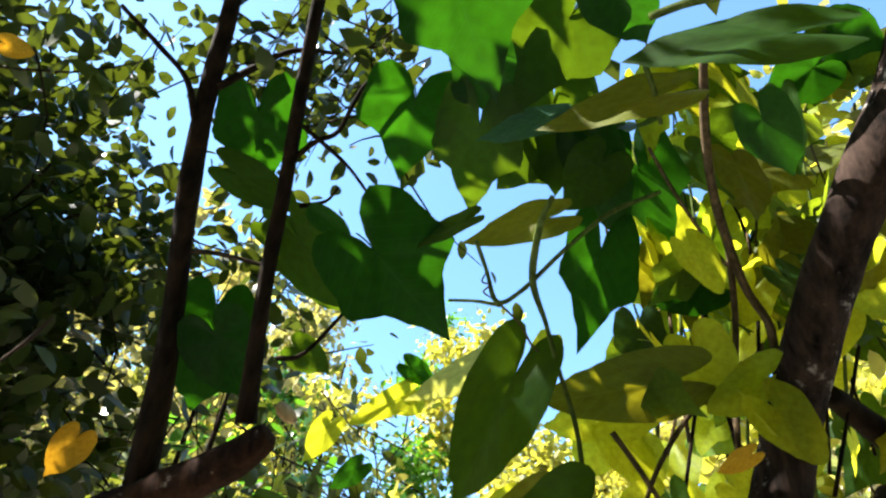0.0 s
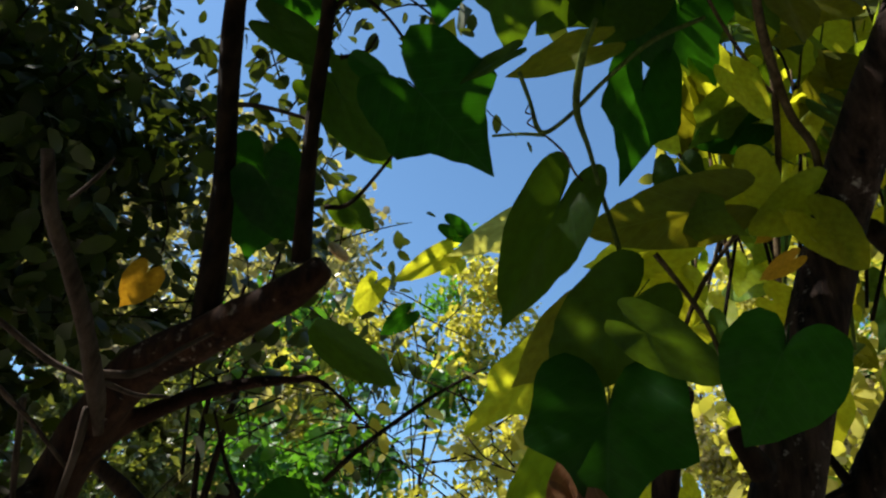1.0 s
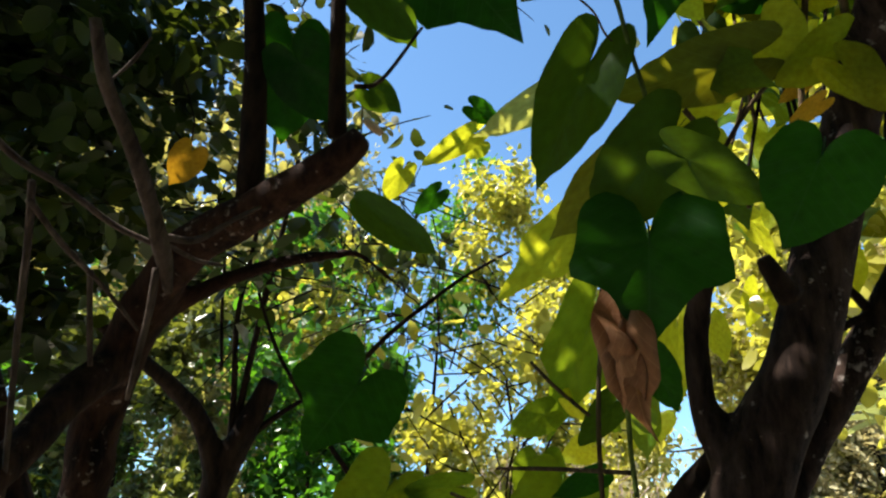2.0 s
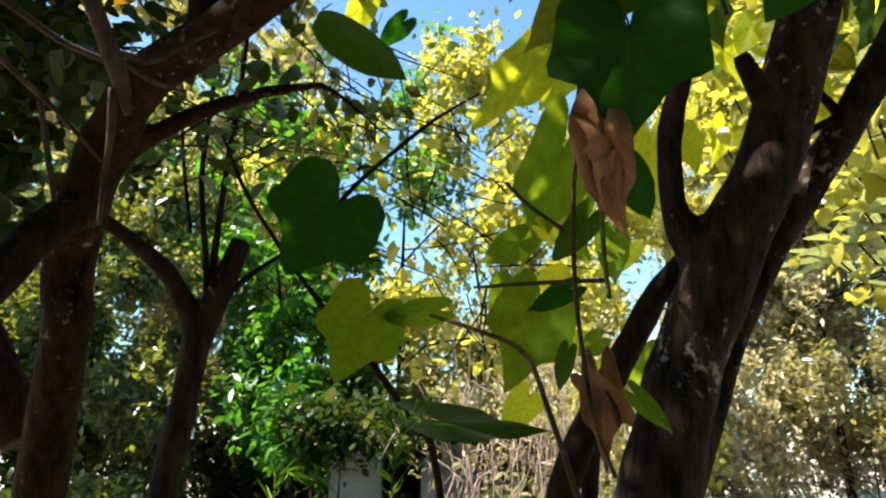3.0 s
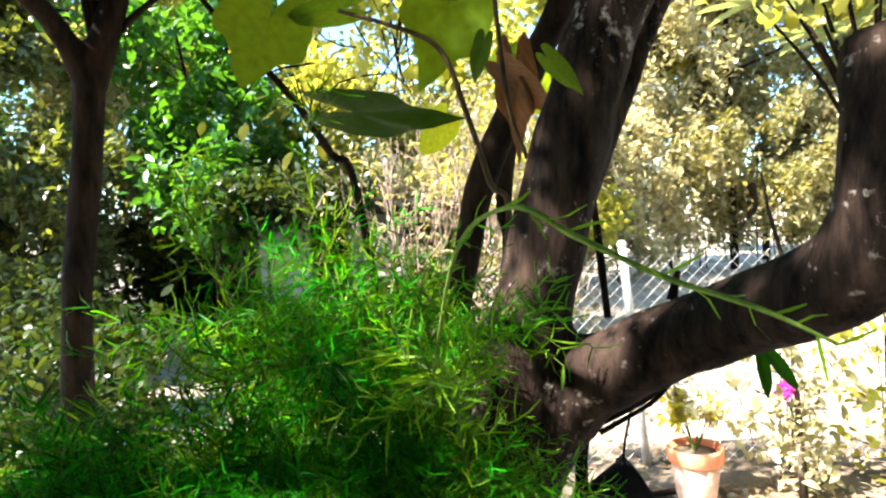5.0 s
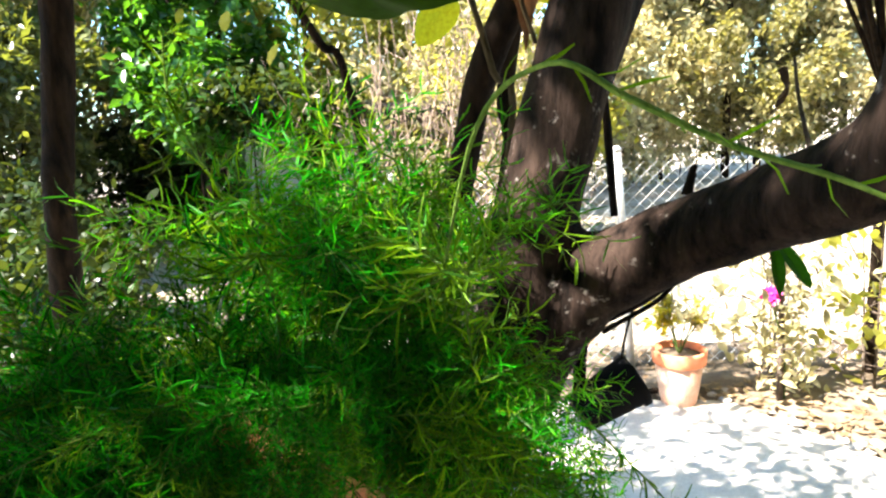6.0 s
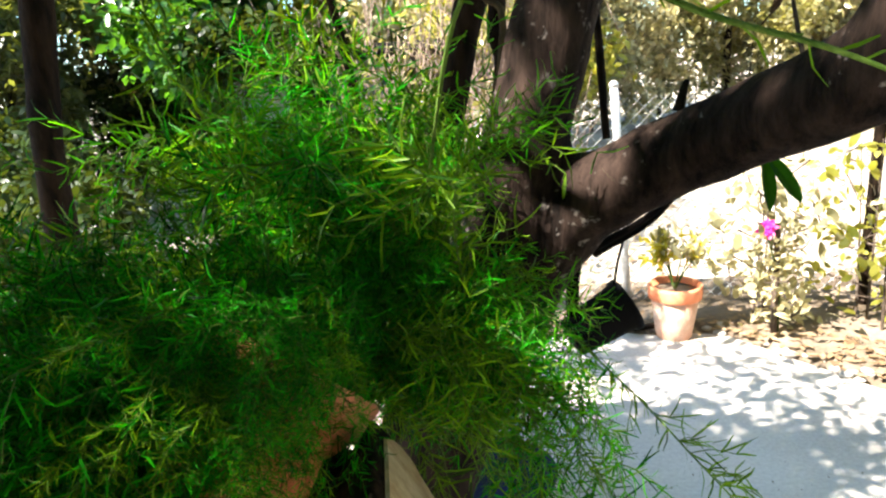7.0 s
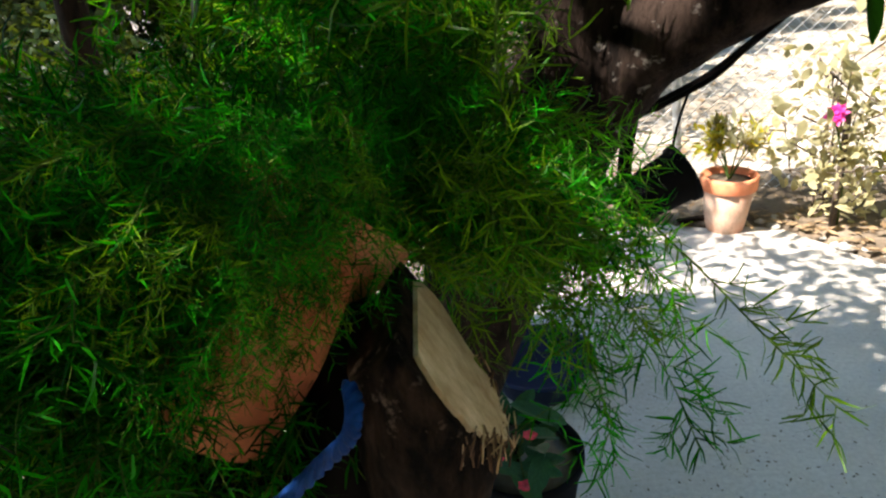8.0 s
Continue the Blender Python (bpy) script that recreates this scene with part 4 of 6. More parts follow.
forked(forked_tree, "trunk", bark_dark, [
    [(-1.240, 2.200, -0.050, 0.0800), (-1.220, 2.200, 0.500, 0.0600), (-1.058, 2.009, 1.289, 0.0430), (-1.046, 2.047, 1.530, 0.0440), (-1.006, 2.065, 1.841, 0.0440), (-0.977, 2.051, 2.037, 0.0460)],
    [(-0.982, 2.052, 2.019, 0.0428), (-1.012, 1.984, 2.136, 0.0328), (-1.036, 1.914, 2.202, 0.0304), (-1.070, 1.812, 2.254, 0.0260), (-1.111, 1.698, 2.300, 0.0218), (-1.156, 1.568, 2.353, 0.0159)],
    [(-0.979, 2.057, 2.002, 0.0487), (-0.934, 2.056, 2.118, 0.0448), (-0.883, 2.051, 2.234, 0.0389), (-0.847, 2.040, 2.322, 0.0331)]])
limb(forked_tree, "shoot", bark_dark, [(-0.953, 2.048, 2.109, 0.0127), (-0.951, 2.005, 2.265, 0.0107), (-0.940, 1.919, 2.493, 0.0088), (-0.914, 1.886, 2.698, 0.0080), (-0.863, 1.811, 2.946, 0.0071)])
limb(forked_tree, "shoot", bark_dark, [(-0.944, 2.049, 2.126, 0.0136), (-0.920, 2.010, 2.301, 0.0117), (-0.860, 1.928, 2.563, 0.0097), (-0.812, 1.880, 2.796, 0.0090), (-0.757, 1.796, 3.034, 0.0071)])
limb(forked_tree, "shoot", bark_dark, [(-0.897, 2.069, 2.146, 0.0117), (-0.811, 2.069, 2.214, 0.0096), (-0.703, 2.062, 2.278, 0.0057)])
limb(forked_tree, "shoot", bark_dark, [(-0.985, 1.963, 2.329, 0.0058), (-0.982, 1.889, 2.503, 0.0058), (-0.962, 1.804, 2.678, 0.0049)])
limb(sapling, "stem", bark_dark, [(-0.050, 1.750, -0.030, 0.0120), (-0.070, 1.700, 0.800, 0.0110), (-0.147, 1.642, 1.599, 0.0093), (-0.197, 1.613, 1.705, 0.0092), (-0.265, 1.558, 1.827, 0.0083), (-0.334, 1.492, 1.918, 0.0069), (-0.398, 1.427, 2.008, 0.0056), (-0.452, 1.350, 2.106, 0.0049), (-0.481, 1.284, 2.173, 0.0042), (-0.506, 1.221, 2.268, 0.0030)])
limb(sapling, "twig", bark_dark, [(-0.383, 1.558, 2.223, 0.0064), (-0.313, 1.553, 2.293, 0.0064), (-0.228, 1.546, 2.360, 0.0057), (-0.127, 1.532, 2.428, 0.0050), (-0.015, 1.560, 2.507, 0.0029)])
limb(vine, "stem", vine_wood, [(-0.120, 1.300, -0.020, 0.0090), (0.000, 1.250, 0.800, 0.0080), (0.152, 1.195, 1.489, 0.0056), (0.132, 1.207, 1.600, 0.0051), (0.100, 1.208, 1.719, 0.0046), (0.066, 1.197, 1.812, 0.0042), (-0.001, 1.188, 1.849, 0.0037), (-0.091, 1.201, 1.884, 0.0029)])
limb(vine, "stem", vine_wood, [(0.183, 1.104, 1.626, 0.0034), (0.160, 1.086, 1.691, 0.0033), (0.149, 1.066, 1.794, 0.0037), (0.144, 1.044, 1.896, 0.0037), (0.149, 1.015, 2.009, 0.0037), (0.164, 0.983, 2.116, 0.0038), (0.175, 0.939, 2.202, 0.0038)])
limb(vine, "stem", vine_wood, [(0.154, 0.963, 2.093, 0.0045), (0.166, 0.956, 2.152, 0.0046), (0.186, 0.924, 2.225, 0.0047)])
limb(vine, "stem", vine_green, [(0.188, 1.027, 1.863, 0.0036), (0.184, 1.011, 1.923, 0.0036), (0.182, 0.964, 1.992, 0.0035)])
limb(vine, "stem", vine_wood, [(0.052, 1.070, 2.063, 0.0035), (0.087, 1.086, 2.028, 0.0035), (0.135, 1.070, 1.980, 0.0034)])
limb(vine, "stem", vine_wood, [(-0.009, 1.142, 1.915, 0.0028), (0.080, 1.117, 1.911, 0.0036), (0.193, 1.073, 1.900, 0.0039)])
limb(vine, "stem", vine_green, [(0.224, 0.686, 2.658, 0.0038), (0.205, 0.719, 2.630, 0.0055), (0.193, 0.772, 2.576, 0.0059), (0.211, 0.821, 2.533, 0.0038), (0.226, 0.864, 2.491, 0.0039), (0.255, 0.928, 2.403, 0.0039), (0.259, 0.975, 2.276, 0.0043), (0.240, 1.001, 2.163, 0.0047)])
limb(vine, "stem", vine_green, [(0.111, 0.746, 2.629, 0.0034), (0.126, 0.779, 2.596, 0.0034), (0.141, 0.802, 2.556, 0.0038), (0.179, 0.791, 2.570, 0.0034), (0.240, 0.766, 2.623, 0.0035), (0.310, 0.752, 2.682, 0.0036), (0.390, 0.748, 2.722, 0.0033)])
limb(vine, "stem", vine_green, [(0.065, 0.828, 2.579, 0.0022), (0.110, 0.816, 2.568, 0.0026), (0.147, 0.805, 2.552, 0.0030)])
limb(vine, "tendril", vine_wood, [(0.147, 0.805, 2.552, 0.0017), (0.174, 0.823, 2.531, 0.0017), (0.190, 0.850, 2.513, 0.0017), (0.206, 0.868, 2.505, 0.0017), (0.220, 0.890, 2.489, 0.0018)])
limb(vine, "tendril", vine_wood, [(0.126, 0.779, 2.596, 0.0013), (0.119, 0.785, 2.582, 0.0013), (0.131, 0.785, 2.575, 0.0013), (0.121, 0.795, 2.570, 0.0013), (0.136, 0.799, 2.559, 0.0013)])
limb(vine, "stem", vine_wood, [(0.451, 0.596, 2.863, 0.0068), (0.461, 0.701, 2.791, 0.0068), (0.478, 0.778, 2.722, 0.0073), (0.516, 0.856, 2.626, 0.0068), (0.544, 0.877, 2.553, 0.0057), (0.546, 0.933, 2.469, 0.0048)])
limb(vine, "stem", vine_wood, [(0.499, 0.820, 2.702, 0.0050), (0.510, 0.908, 2.601, 0.0050), (0.505, 0.980, 2.500, 0.0050), (0.497, 1.022, 2.385, 0.0049)])
limb(vine, "stem", vine_wood, [(0.371, 0.692, 2.760, 0.0028), (0.414, 0.759, 2.733, 0.0029), (0.463, 0.818, 2.690, 0.0029), (0.494, 0.843, 2.651, 0.0029)])
limb(vine, "stem", vine_wood, [(0.503, 0.909, 2.518, 0.0044), (0.435, 0.970, 2.470, 0.0039), (0.380, 1.006, 2.400, 0.0038), (0.342, 1.023, 2.320, 0.0033)])
limb(vine, "stem", vine_wood, [(0.303, 0.921, 2.410, 0.0044), (0.333, 0.940, 2.371, 0.0040), (0.368, 0.962, 2.317, 0.0035), (0.386, 0.982, 2.265, 0.0031)])
limb(vine, "stem", vine_green, [(0.349, 0.489, 2.783, 0.0057), (0.390, 0.462, 2.765, 0.0064), (0.433, 0.440, 2.740, 0.0062), (0.492, 0.417, 2.705, 0.0057)])
limb(vine, "stem", vine_green, [(0.349, 0.553, 2.778, 0.0042), (0.365, 0.589, 2.749, 0.0038), (0.375, 0.625, 2.732, 0.0034)])
part("cut_end", moved(turned([(0.001, -0.002), (0.020, -0.002), (0.021, 0.004), (0.001, 0.005)], 16), look((-0.197, 0.935, 2.439), (-0.30, 1.0, 2.37))), cut_wood, left_tree, "pale sawn branch end")

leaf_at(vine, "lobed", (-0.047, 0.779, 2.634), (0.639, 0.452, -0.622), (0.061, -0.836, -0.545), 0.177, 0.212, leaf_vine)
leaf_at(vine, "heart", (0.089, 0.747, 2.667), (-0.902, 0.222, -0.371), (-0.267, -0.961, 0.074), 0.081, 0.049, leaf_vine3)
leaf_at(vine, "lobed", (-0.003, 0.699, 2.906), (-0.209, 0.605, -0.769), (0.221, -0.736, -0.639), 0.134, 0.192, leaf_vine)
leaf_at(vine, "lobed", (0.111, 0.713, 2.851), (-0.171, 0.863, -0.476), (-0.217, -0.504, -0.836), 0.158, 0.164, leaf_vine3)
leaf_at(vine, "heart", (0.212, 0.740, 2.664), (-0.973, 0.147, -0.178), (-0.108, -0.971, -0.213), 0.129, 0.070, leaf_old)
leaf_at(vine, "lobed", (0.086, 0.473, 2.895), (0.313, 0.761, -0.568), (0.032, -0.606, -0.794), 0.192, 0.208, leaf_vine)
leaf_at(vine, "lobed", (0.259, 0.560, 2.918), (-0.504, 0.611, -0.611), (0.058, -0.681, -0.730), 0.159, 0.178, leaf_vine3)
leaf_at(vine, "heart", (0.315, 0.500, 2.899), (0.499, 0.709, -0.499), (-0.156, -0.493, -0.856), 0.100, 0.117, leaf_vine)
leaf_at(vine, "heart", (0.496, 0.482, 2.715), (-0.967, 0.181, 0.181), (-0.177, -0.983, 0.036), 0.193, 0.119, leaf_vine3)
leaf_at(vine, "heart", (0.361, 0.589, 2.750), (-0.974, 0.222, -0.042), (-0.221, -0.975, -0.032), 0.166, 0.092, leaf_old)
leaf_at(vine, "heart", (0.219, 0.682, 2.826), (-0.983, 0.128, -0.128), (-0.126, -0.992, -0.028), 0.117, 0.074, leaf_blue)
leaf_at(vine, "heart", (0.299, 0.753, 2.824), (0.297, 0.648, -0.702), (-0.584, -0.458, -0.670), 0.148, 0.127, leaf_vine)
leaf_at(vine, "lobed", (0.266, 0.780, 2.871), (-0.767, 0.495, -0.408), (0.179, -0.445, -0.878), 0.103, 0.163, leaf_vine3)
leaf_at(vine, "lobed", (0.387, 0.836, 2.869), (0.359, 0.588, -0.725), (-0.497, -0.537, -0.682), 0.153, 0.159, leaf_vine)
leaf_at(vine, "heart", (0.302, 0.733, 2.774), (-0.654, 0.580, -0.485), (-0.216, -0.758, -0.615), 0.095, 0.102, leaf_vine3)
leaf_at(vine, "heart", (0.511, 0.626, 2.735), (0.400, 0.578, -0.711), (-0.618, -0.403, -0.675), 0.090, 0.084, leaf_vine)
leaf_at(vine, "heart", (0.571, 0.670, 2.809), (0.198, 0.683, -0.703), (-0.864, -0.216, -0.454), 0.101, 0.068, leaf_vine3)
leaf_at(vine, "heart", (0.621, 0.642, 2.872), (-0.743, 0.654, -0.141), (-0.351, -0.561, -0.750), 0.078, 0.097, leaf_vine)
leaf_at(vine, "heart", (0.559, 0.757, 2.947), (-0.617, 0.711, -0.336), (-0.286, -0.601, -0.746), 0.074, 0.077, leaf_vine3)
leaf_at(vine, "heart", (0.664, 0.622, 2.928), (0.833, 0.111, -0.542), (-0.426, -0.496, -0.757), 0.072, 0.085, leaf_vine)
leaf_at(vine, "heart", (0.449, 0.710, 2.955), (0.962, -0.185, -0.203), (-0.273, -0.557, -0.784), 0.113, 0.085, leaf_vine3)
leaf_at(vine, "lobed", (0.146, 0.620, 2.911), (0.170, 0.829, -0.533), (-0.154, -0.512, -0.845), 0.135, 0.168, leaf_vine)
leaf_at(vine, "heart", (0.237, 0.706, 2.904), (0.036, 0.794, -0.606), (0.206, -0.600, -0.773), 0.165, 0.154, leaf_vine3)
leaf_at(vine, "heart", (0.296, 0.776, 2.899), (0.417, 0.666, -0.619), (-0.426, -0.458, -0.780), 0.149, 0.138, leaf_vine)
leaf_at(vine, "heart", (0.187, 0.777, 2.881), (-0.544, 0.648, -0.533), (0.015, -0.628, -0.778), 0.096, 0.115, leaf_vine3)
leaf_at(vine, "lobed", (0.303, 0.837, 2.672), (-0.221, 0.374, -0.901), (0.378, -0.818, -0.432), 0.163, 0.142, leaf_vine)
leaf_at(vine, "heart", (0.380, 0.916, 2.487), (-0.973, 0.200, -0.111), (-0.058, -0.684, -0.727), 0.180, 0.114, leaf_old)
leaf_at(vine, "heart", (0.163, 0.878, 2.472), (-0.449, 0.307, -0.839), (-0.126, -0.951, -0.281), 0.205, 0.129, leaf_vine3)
leaf_at(vine, "heart", (0.222, 1.182, 2.700), (-0.349, 0.505, -0.790), (-0.018, -0.846, -0.533), 0.109, 0.066, leaf_backlit)
leaf_at(vine, "heart", (0.324, 1.014, 2.481), (0.936, -0.309, 0.168), (-0.187, -0.842, -0.506), 0.113, 0.092, leaf_backlit)
leaf_at(vine, "heart", (0.326, 1.058, 2.506), (-0.979, 0.155, -0.131), (-0.072, -0.869, -0.489), 0.123, 0.086, leaf_backlit)
leaf_at(vine, "heart", (0.322, 1.112, 2.514), (-0.408, 0.445, -0.797), (-0.102, -0.890, -0.445), 0.108, 0.106, leaf_backlit)
leaf_at(vine, "heart", (0.334, 1.075, 2.472), (0.517, 0.295, -0.803), (-0.160, -0.889, -0.430), 0.108, 0.081, leaf_backlit)
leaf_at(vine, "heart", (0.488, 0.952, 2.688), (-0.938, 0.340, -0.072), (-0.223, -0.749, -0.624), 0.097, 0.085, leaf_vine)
leaf_at(vine, "heart", (0.398, 0.952, 2.865), (0.294, 0.646, -0.705), (-0.174, -0.689, -0.704), 0.051, 0.069, leaf_backlit)
leaf_at(vine, "heart", (0.376, 1.037, 2.782), (0.723, 0.337, -0.603), (-0.175, -0.754, -0.633), 0.083, 0.086, leaf_backlit)
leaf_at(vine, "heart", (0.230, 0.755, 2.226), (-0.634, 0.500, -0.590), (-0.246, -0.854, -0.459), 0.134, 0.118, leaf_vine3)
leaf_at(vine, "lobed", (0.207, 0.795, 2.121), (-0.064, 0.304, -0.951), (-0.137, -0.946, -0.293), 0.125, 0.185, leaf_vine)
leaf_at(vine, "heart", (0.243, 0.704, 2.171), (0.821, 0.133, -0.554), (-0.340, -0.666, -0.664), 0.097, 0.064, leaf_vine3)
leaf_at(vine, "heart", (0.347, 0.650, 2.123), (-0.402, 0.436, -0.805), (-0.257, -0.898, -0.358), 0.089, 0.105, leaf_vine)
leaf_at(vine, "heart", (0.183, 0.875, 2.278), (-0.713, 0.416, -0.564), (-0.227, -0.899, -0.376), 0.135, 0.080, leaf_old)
leaf_at(vine, "lobed", (0.122, 1.147, 2.328), (-0.742, 0.293, -0.603), (0.029, -0.884, -0.466), 0.181, 0.106, leaf_backlit)
leaf_at(vine, "heart", (0.187, 1.228, 2.381), (-0.568, 0.422, -0.706), (-0.051, -0.875, -0.482), 0.123, 0.092, leaf_backlit)
leaf_at(vine, "heart", (0.375, 1.080, 2.370), (-0.866, 0.412, -0.284), (-0.212, -0.816, -0.537), 0.070, 0.074, leaf_backlit)
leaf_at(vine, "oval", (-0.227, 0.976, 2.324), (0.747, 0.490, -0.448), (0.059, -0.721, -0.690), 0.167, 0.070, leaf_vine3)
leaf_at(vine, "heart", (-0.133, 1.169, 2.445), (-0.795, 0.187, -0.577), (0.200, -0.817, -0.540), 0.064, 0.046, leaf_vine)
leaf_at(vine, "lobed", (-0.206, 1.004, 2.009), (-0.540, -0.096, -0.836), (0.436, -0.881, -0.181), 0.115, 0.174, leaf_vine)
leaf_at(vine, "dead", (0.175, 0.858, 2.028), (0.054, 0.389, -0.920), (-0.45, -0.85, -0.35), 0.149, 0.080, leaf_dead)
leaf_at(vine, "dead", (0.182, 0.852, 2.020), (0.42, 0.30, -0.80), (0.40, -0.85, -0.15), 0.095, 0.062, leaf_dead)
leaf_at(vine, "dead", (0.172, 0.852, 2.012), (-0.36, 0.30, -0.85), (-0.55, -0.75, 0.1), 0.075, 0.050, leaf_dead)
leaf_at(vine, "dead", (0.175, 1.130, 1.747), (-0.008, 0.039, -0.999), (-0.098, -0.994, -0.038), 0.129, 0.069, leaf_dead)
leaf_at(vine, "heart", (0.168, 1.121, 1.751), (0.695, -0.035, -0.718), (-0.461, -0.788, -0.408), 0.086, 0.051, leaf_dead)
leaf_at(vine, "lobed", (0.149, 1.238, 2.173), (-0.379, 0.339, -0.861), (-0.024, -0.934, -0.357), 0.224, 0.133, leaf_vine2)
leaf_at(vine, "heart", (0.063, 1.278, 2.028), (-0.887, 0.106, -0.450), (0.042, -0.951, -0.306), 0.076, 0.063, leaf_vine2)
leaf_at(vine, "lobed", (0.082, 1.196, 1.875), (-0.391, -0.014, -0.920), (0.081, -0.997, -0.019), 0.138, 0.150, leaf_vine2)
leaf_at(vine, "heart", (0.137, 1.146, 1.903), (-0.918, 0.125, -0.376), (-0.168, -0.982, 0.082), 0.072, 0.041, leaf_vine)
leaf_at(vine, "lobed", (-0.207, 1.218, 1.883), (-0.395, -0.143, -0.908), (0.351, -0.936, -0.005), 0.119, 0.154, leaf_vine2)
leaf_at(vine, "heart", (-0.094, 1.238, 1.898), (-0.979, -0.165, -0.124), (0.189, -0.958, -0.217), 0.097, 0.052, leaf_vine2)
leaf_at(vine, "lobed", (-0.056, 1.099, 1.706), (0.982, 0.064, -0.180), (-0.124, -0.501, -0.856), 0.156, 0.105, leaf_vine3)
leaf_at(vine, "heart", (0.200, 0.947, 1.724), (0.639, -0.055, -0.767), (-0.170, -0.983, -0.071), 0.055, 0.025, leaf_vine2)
leaf_at(vine, "heart", (-0.348, 0.626, 1.612), (0.166, 0.026, -0.986), (0.509, -0.859, 0.063), 0.066, 0.078, leaf_vine)
leaf_at(vine, "heart", (0.171, 1.092, 1.999), (-0.652, 0.288, -0.702), (-0.069, -0.944, -0.324), 0.080, 0.051, leaf_vine3)
leaf_at(vine, "heart", (0.225, 0.995, 2.033), (0.384, 0.288, -0.877), (-0.175, -0.910, -0.375), 0.073, 0.058, leaf_vine)
leaf_at(vine, "heart", (0.277, 1.085, 2.106), (-0.088, 0.400, -0.912), (-0.185, -0.906, -0.380), 0.125, 0.056, leaf_backlit)
leaf_at(vine, "heart", (0.316, 1.023, 2.095), (0.246, 0.369, -0.896), (-0.243, -0.872, -0.426), 0.057, 0.040, leaf_backlit)
leaf_at(vine, "heart", (0.245, 1.133, 2.135), (0.660, 0.238, -0.713), (-0.154, -0.886, -0.438), 0.038, 0.044, leaf_backlit)
leaf_at(vine, "heart", (0.131, 1.147, 1.800), (-0.297, 0.130, -0.946), (-0.515, -0.856, 0.044), 0.054, 0.035, leaf_vine3)
leaf_at(vine, "heart", (-0.355, 0.904, 2.597), (-0.211, 0.520, -0.828), (0.434, -0.709, -0.556), 0.165, 0.143, leaf_vine)
leaf_at(vine, "heart", (-0.219, 0.867, 2.738), (0.476, 0.710, -0.519), (0.122, -0.637, -0.761), 0.162, 0.124, leaf_vine3)
leaf_at(vine, "lobed", (-0.308, 0.735, 2.942), (-0.106, 0.765, -0.635), (0.380, -0.559, -0.737), 0.161, 0.173, leaf_vine)
leaf_at(vine, "heart", (-0.316, 0.765, 2.809), (0.752, 0.640, -0.158), (0.365, -0.604, -0.708), 0.133, 0.076, leaf_vine3)
leaf_at(vine, "oval", (-0.173, 0.773, 2.734), (0.747, 0.613, -0.257), (0.066, -0.454, -0.888), 0.082, 0.045, leaf_vine)
leaf_at(vine, "heart", (-0.272, 0.879, 2.777), (0.732, 0.621, -0.281), (0.098, -0.504, -0.858), 0.118, 0.083, leaf_vine3)
leaf_at(vine, "heart", (-0.323, 0.877, 2.546), (0.315, 0.740, -0.595), (0.327, -0.673, -0.663), 0.118, 0.127, leaf_vine)
leaf_at(vine, "heart", (-0.250, 1.054, 2.625), (0.729, 0.580, -0.364), (0.233, -0.710, -0.665), 0.074, 0.072, leaf_vine3)
leaf_at(vine, "heart", (0.101, 1.150, 2.656), (-0.886, 0.145, -0.440), (0.329, -0.471, -0.818), 0.179, 0.086, leaf_gloss)
leaf_at(vine, "heart", (-0.073, 1.211, 2.613), (-0.859, 0.058, -0.509), (0.226, -0.849, -0.478), 0.120, 0.057, leaf_backlit)
leaf_at(vine, "heart", (-0.055, 1.183, 2.665), (0.811, 0.406, -0.421), (0.146, -0.838, -0.526), 0.064, 0.054, leaf_vine)
leaf_at(vine, "heart", (-0.058, 1.263, 2.630), (-0.711, 0.229, -0.665), (0.178, -0.856, -0.486), 0.044, 0.056, leaf_backlit)
leaf_at(vine, "heart", (-0.233, 1.253, 2.563), (-0.534, 0.213, -0.818), (0.309, -0.852, -0.424), 0.084, 0.062, leaf_backlit)
leaf_at(vine, "heart", (-0.478, 0.862, 2.356), (-0.439, 0.084, -0.895), (0.598, -0.715, -0.361), 0.059, 0.057, leaf_yellow)
leaf_at(vine, "heart", (-0.518, 0.449, 2.744), (0.715, 0.653, 0.249), (0.608, -0.405, -0.683), 0.032, 0.033, leaf_yellow)
leaf_at(vine, "heart", (0.461, 0.862, 2.354), (-0.755, 0.582, -0.302), (-0.326, -0.733, -0.597), 0.046, 0.028, leaf_yellow)
leaf_at(vine, "heart", (0.532, 1.045, 2.539), (-0.783, 0.492, -0.380), (-0.278, -0.824, -0.494), 0.045, 0.030, leaf_yellow)

# loose leaves of the vine along its stems
rng = np.random.default_rng(31)
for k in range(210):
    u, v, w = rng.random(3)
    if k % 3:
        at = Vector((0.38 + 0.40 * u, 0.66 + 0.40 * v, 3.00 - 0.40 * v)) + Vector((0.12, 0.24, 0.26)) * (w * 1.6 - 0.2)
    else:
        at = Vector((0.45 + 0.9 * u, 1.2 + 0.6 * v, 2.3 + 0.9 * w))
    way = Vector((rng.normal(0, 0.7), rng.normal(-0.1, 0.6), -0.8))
    mat = leaf_vine3 if u > 0.5 and k % 5 < 2 else (leaf_vine3, leaf_backlit, leaf_backlit, leaf_vine2, leaf_old)[k % 5]
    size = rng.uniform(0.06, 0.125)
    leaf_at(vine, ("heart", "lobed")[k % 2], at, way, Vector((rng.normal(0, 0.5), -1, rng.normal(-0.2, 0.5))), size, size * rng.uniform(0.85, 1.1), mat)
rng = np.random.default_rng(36)
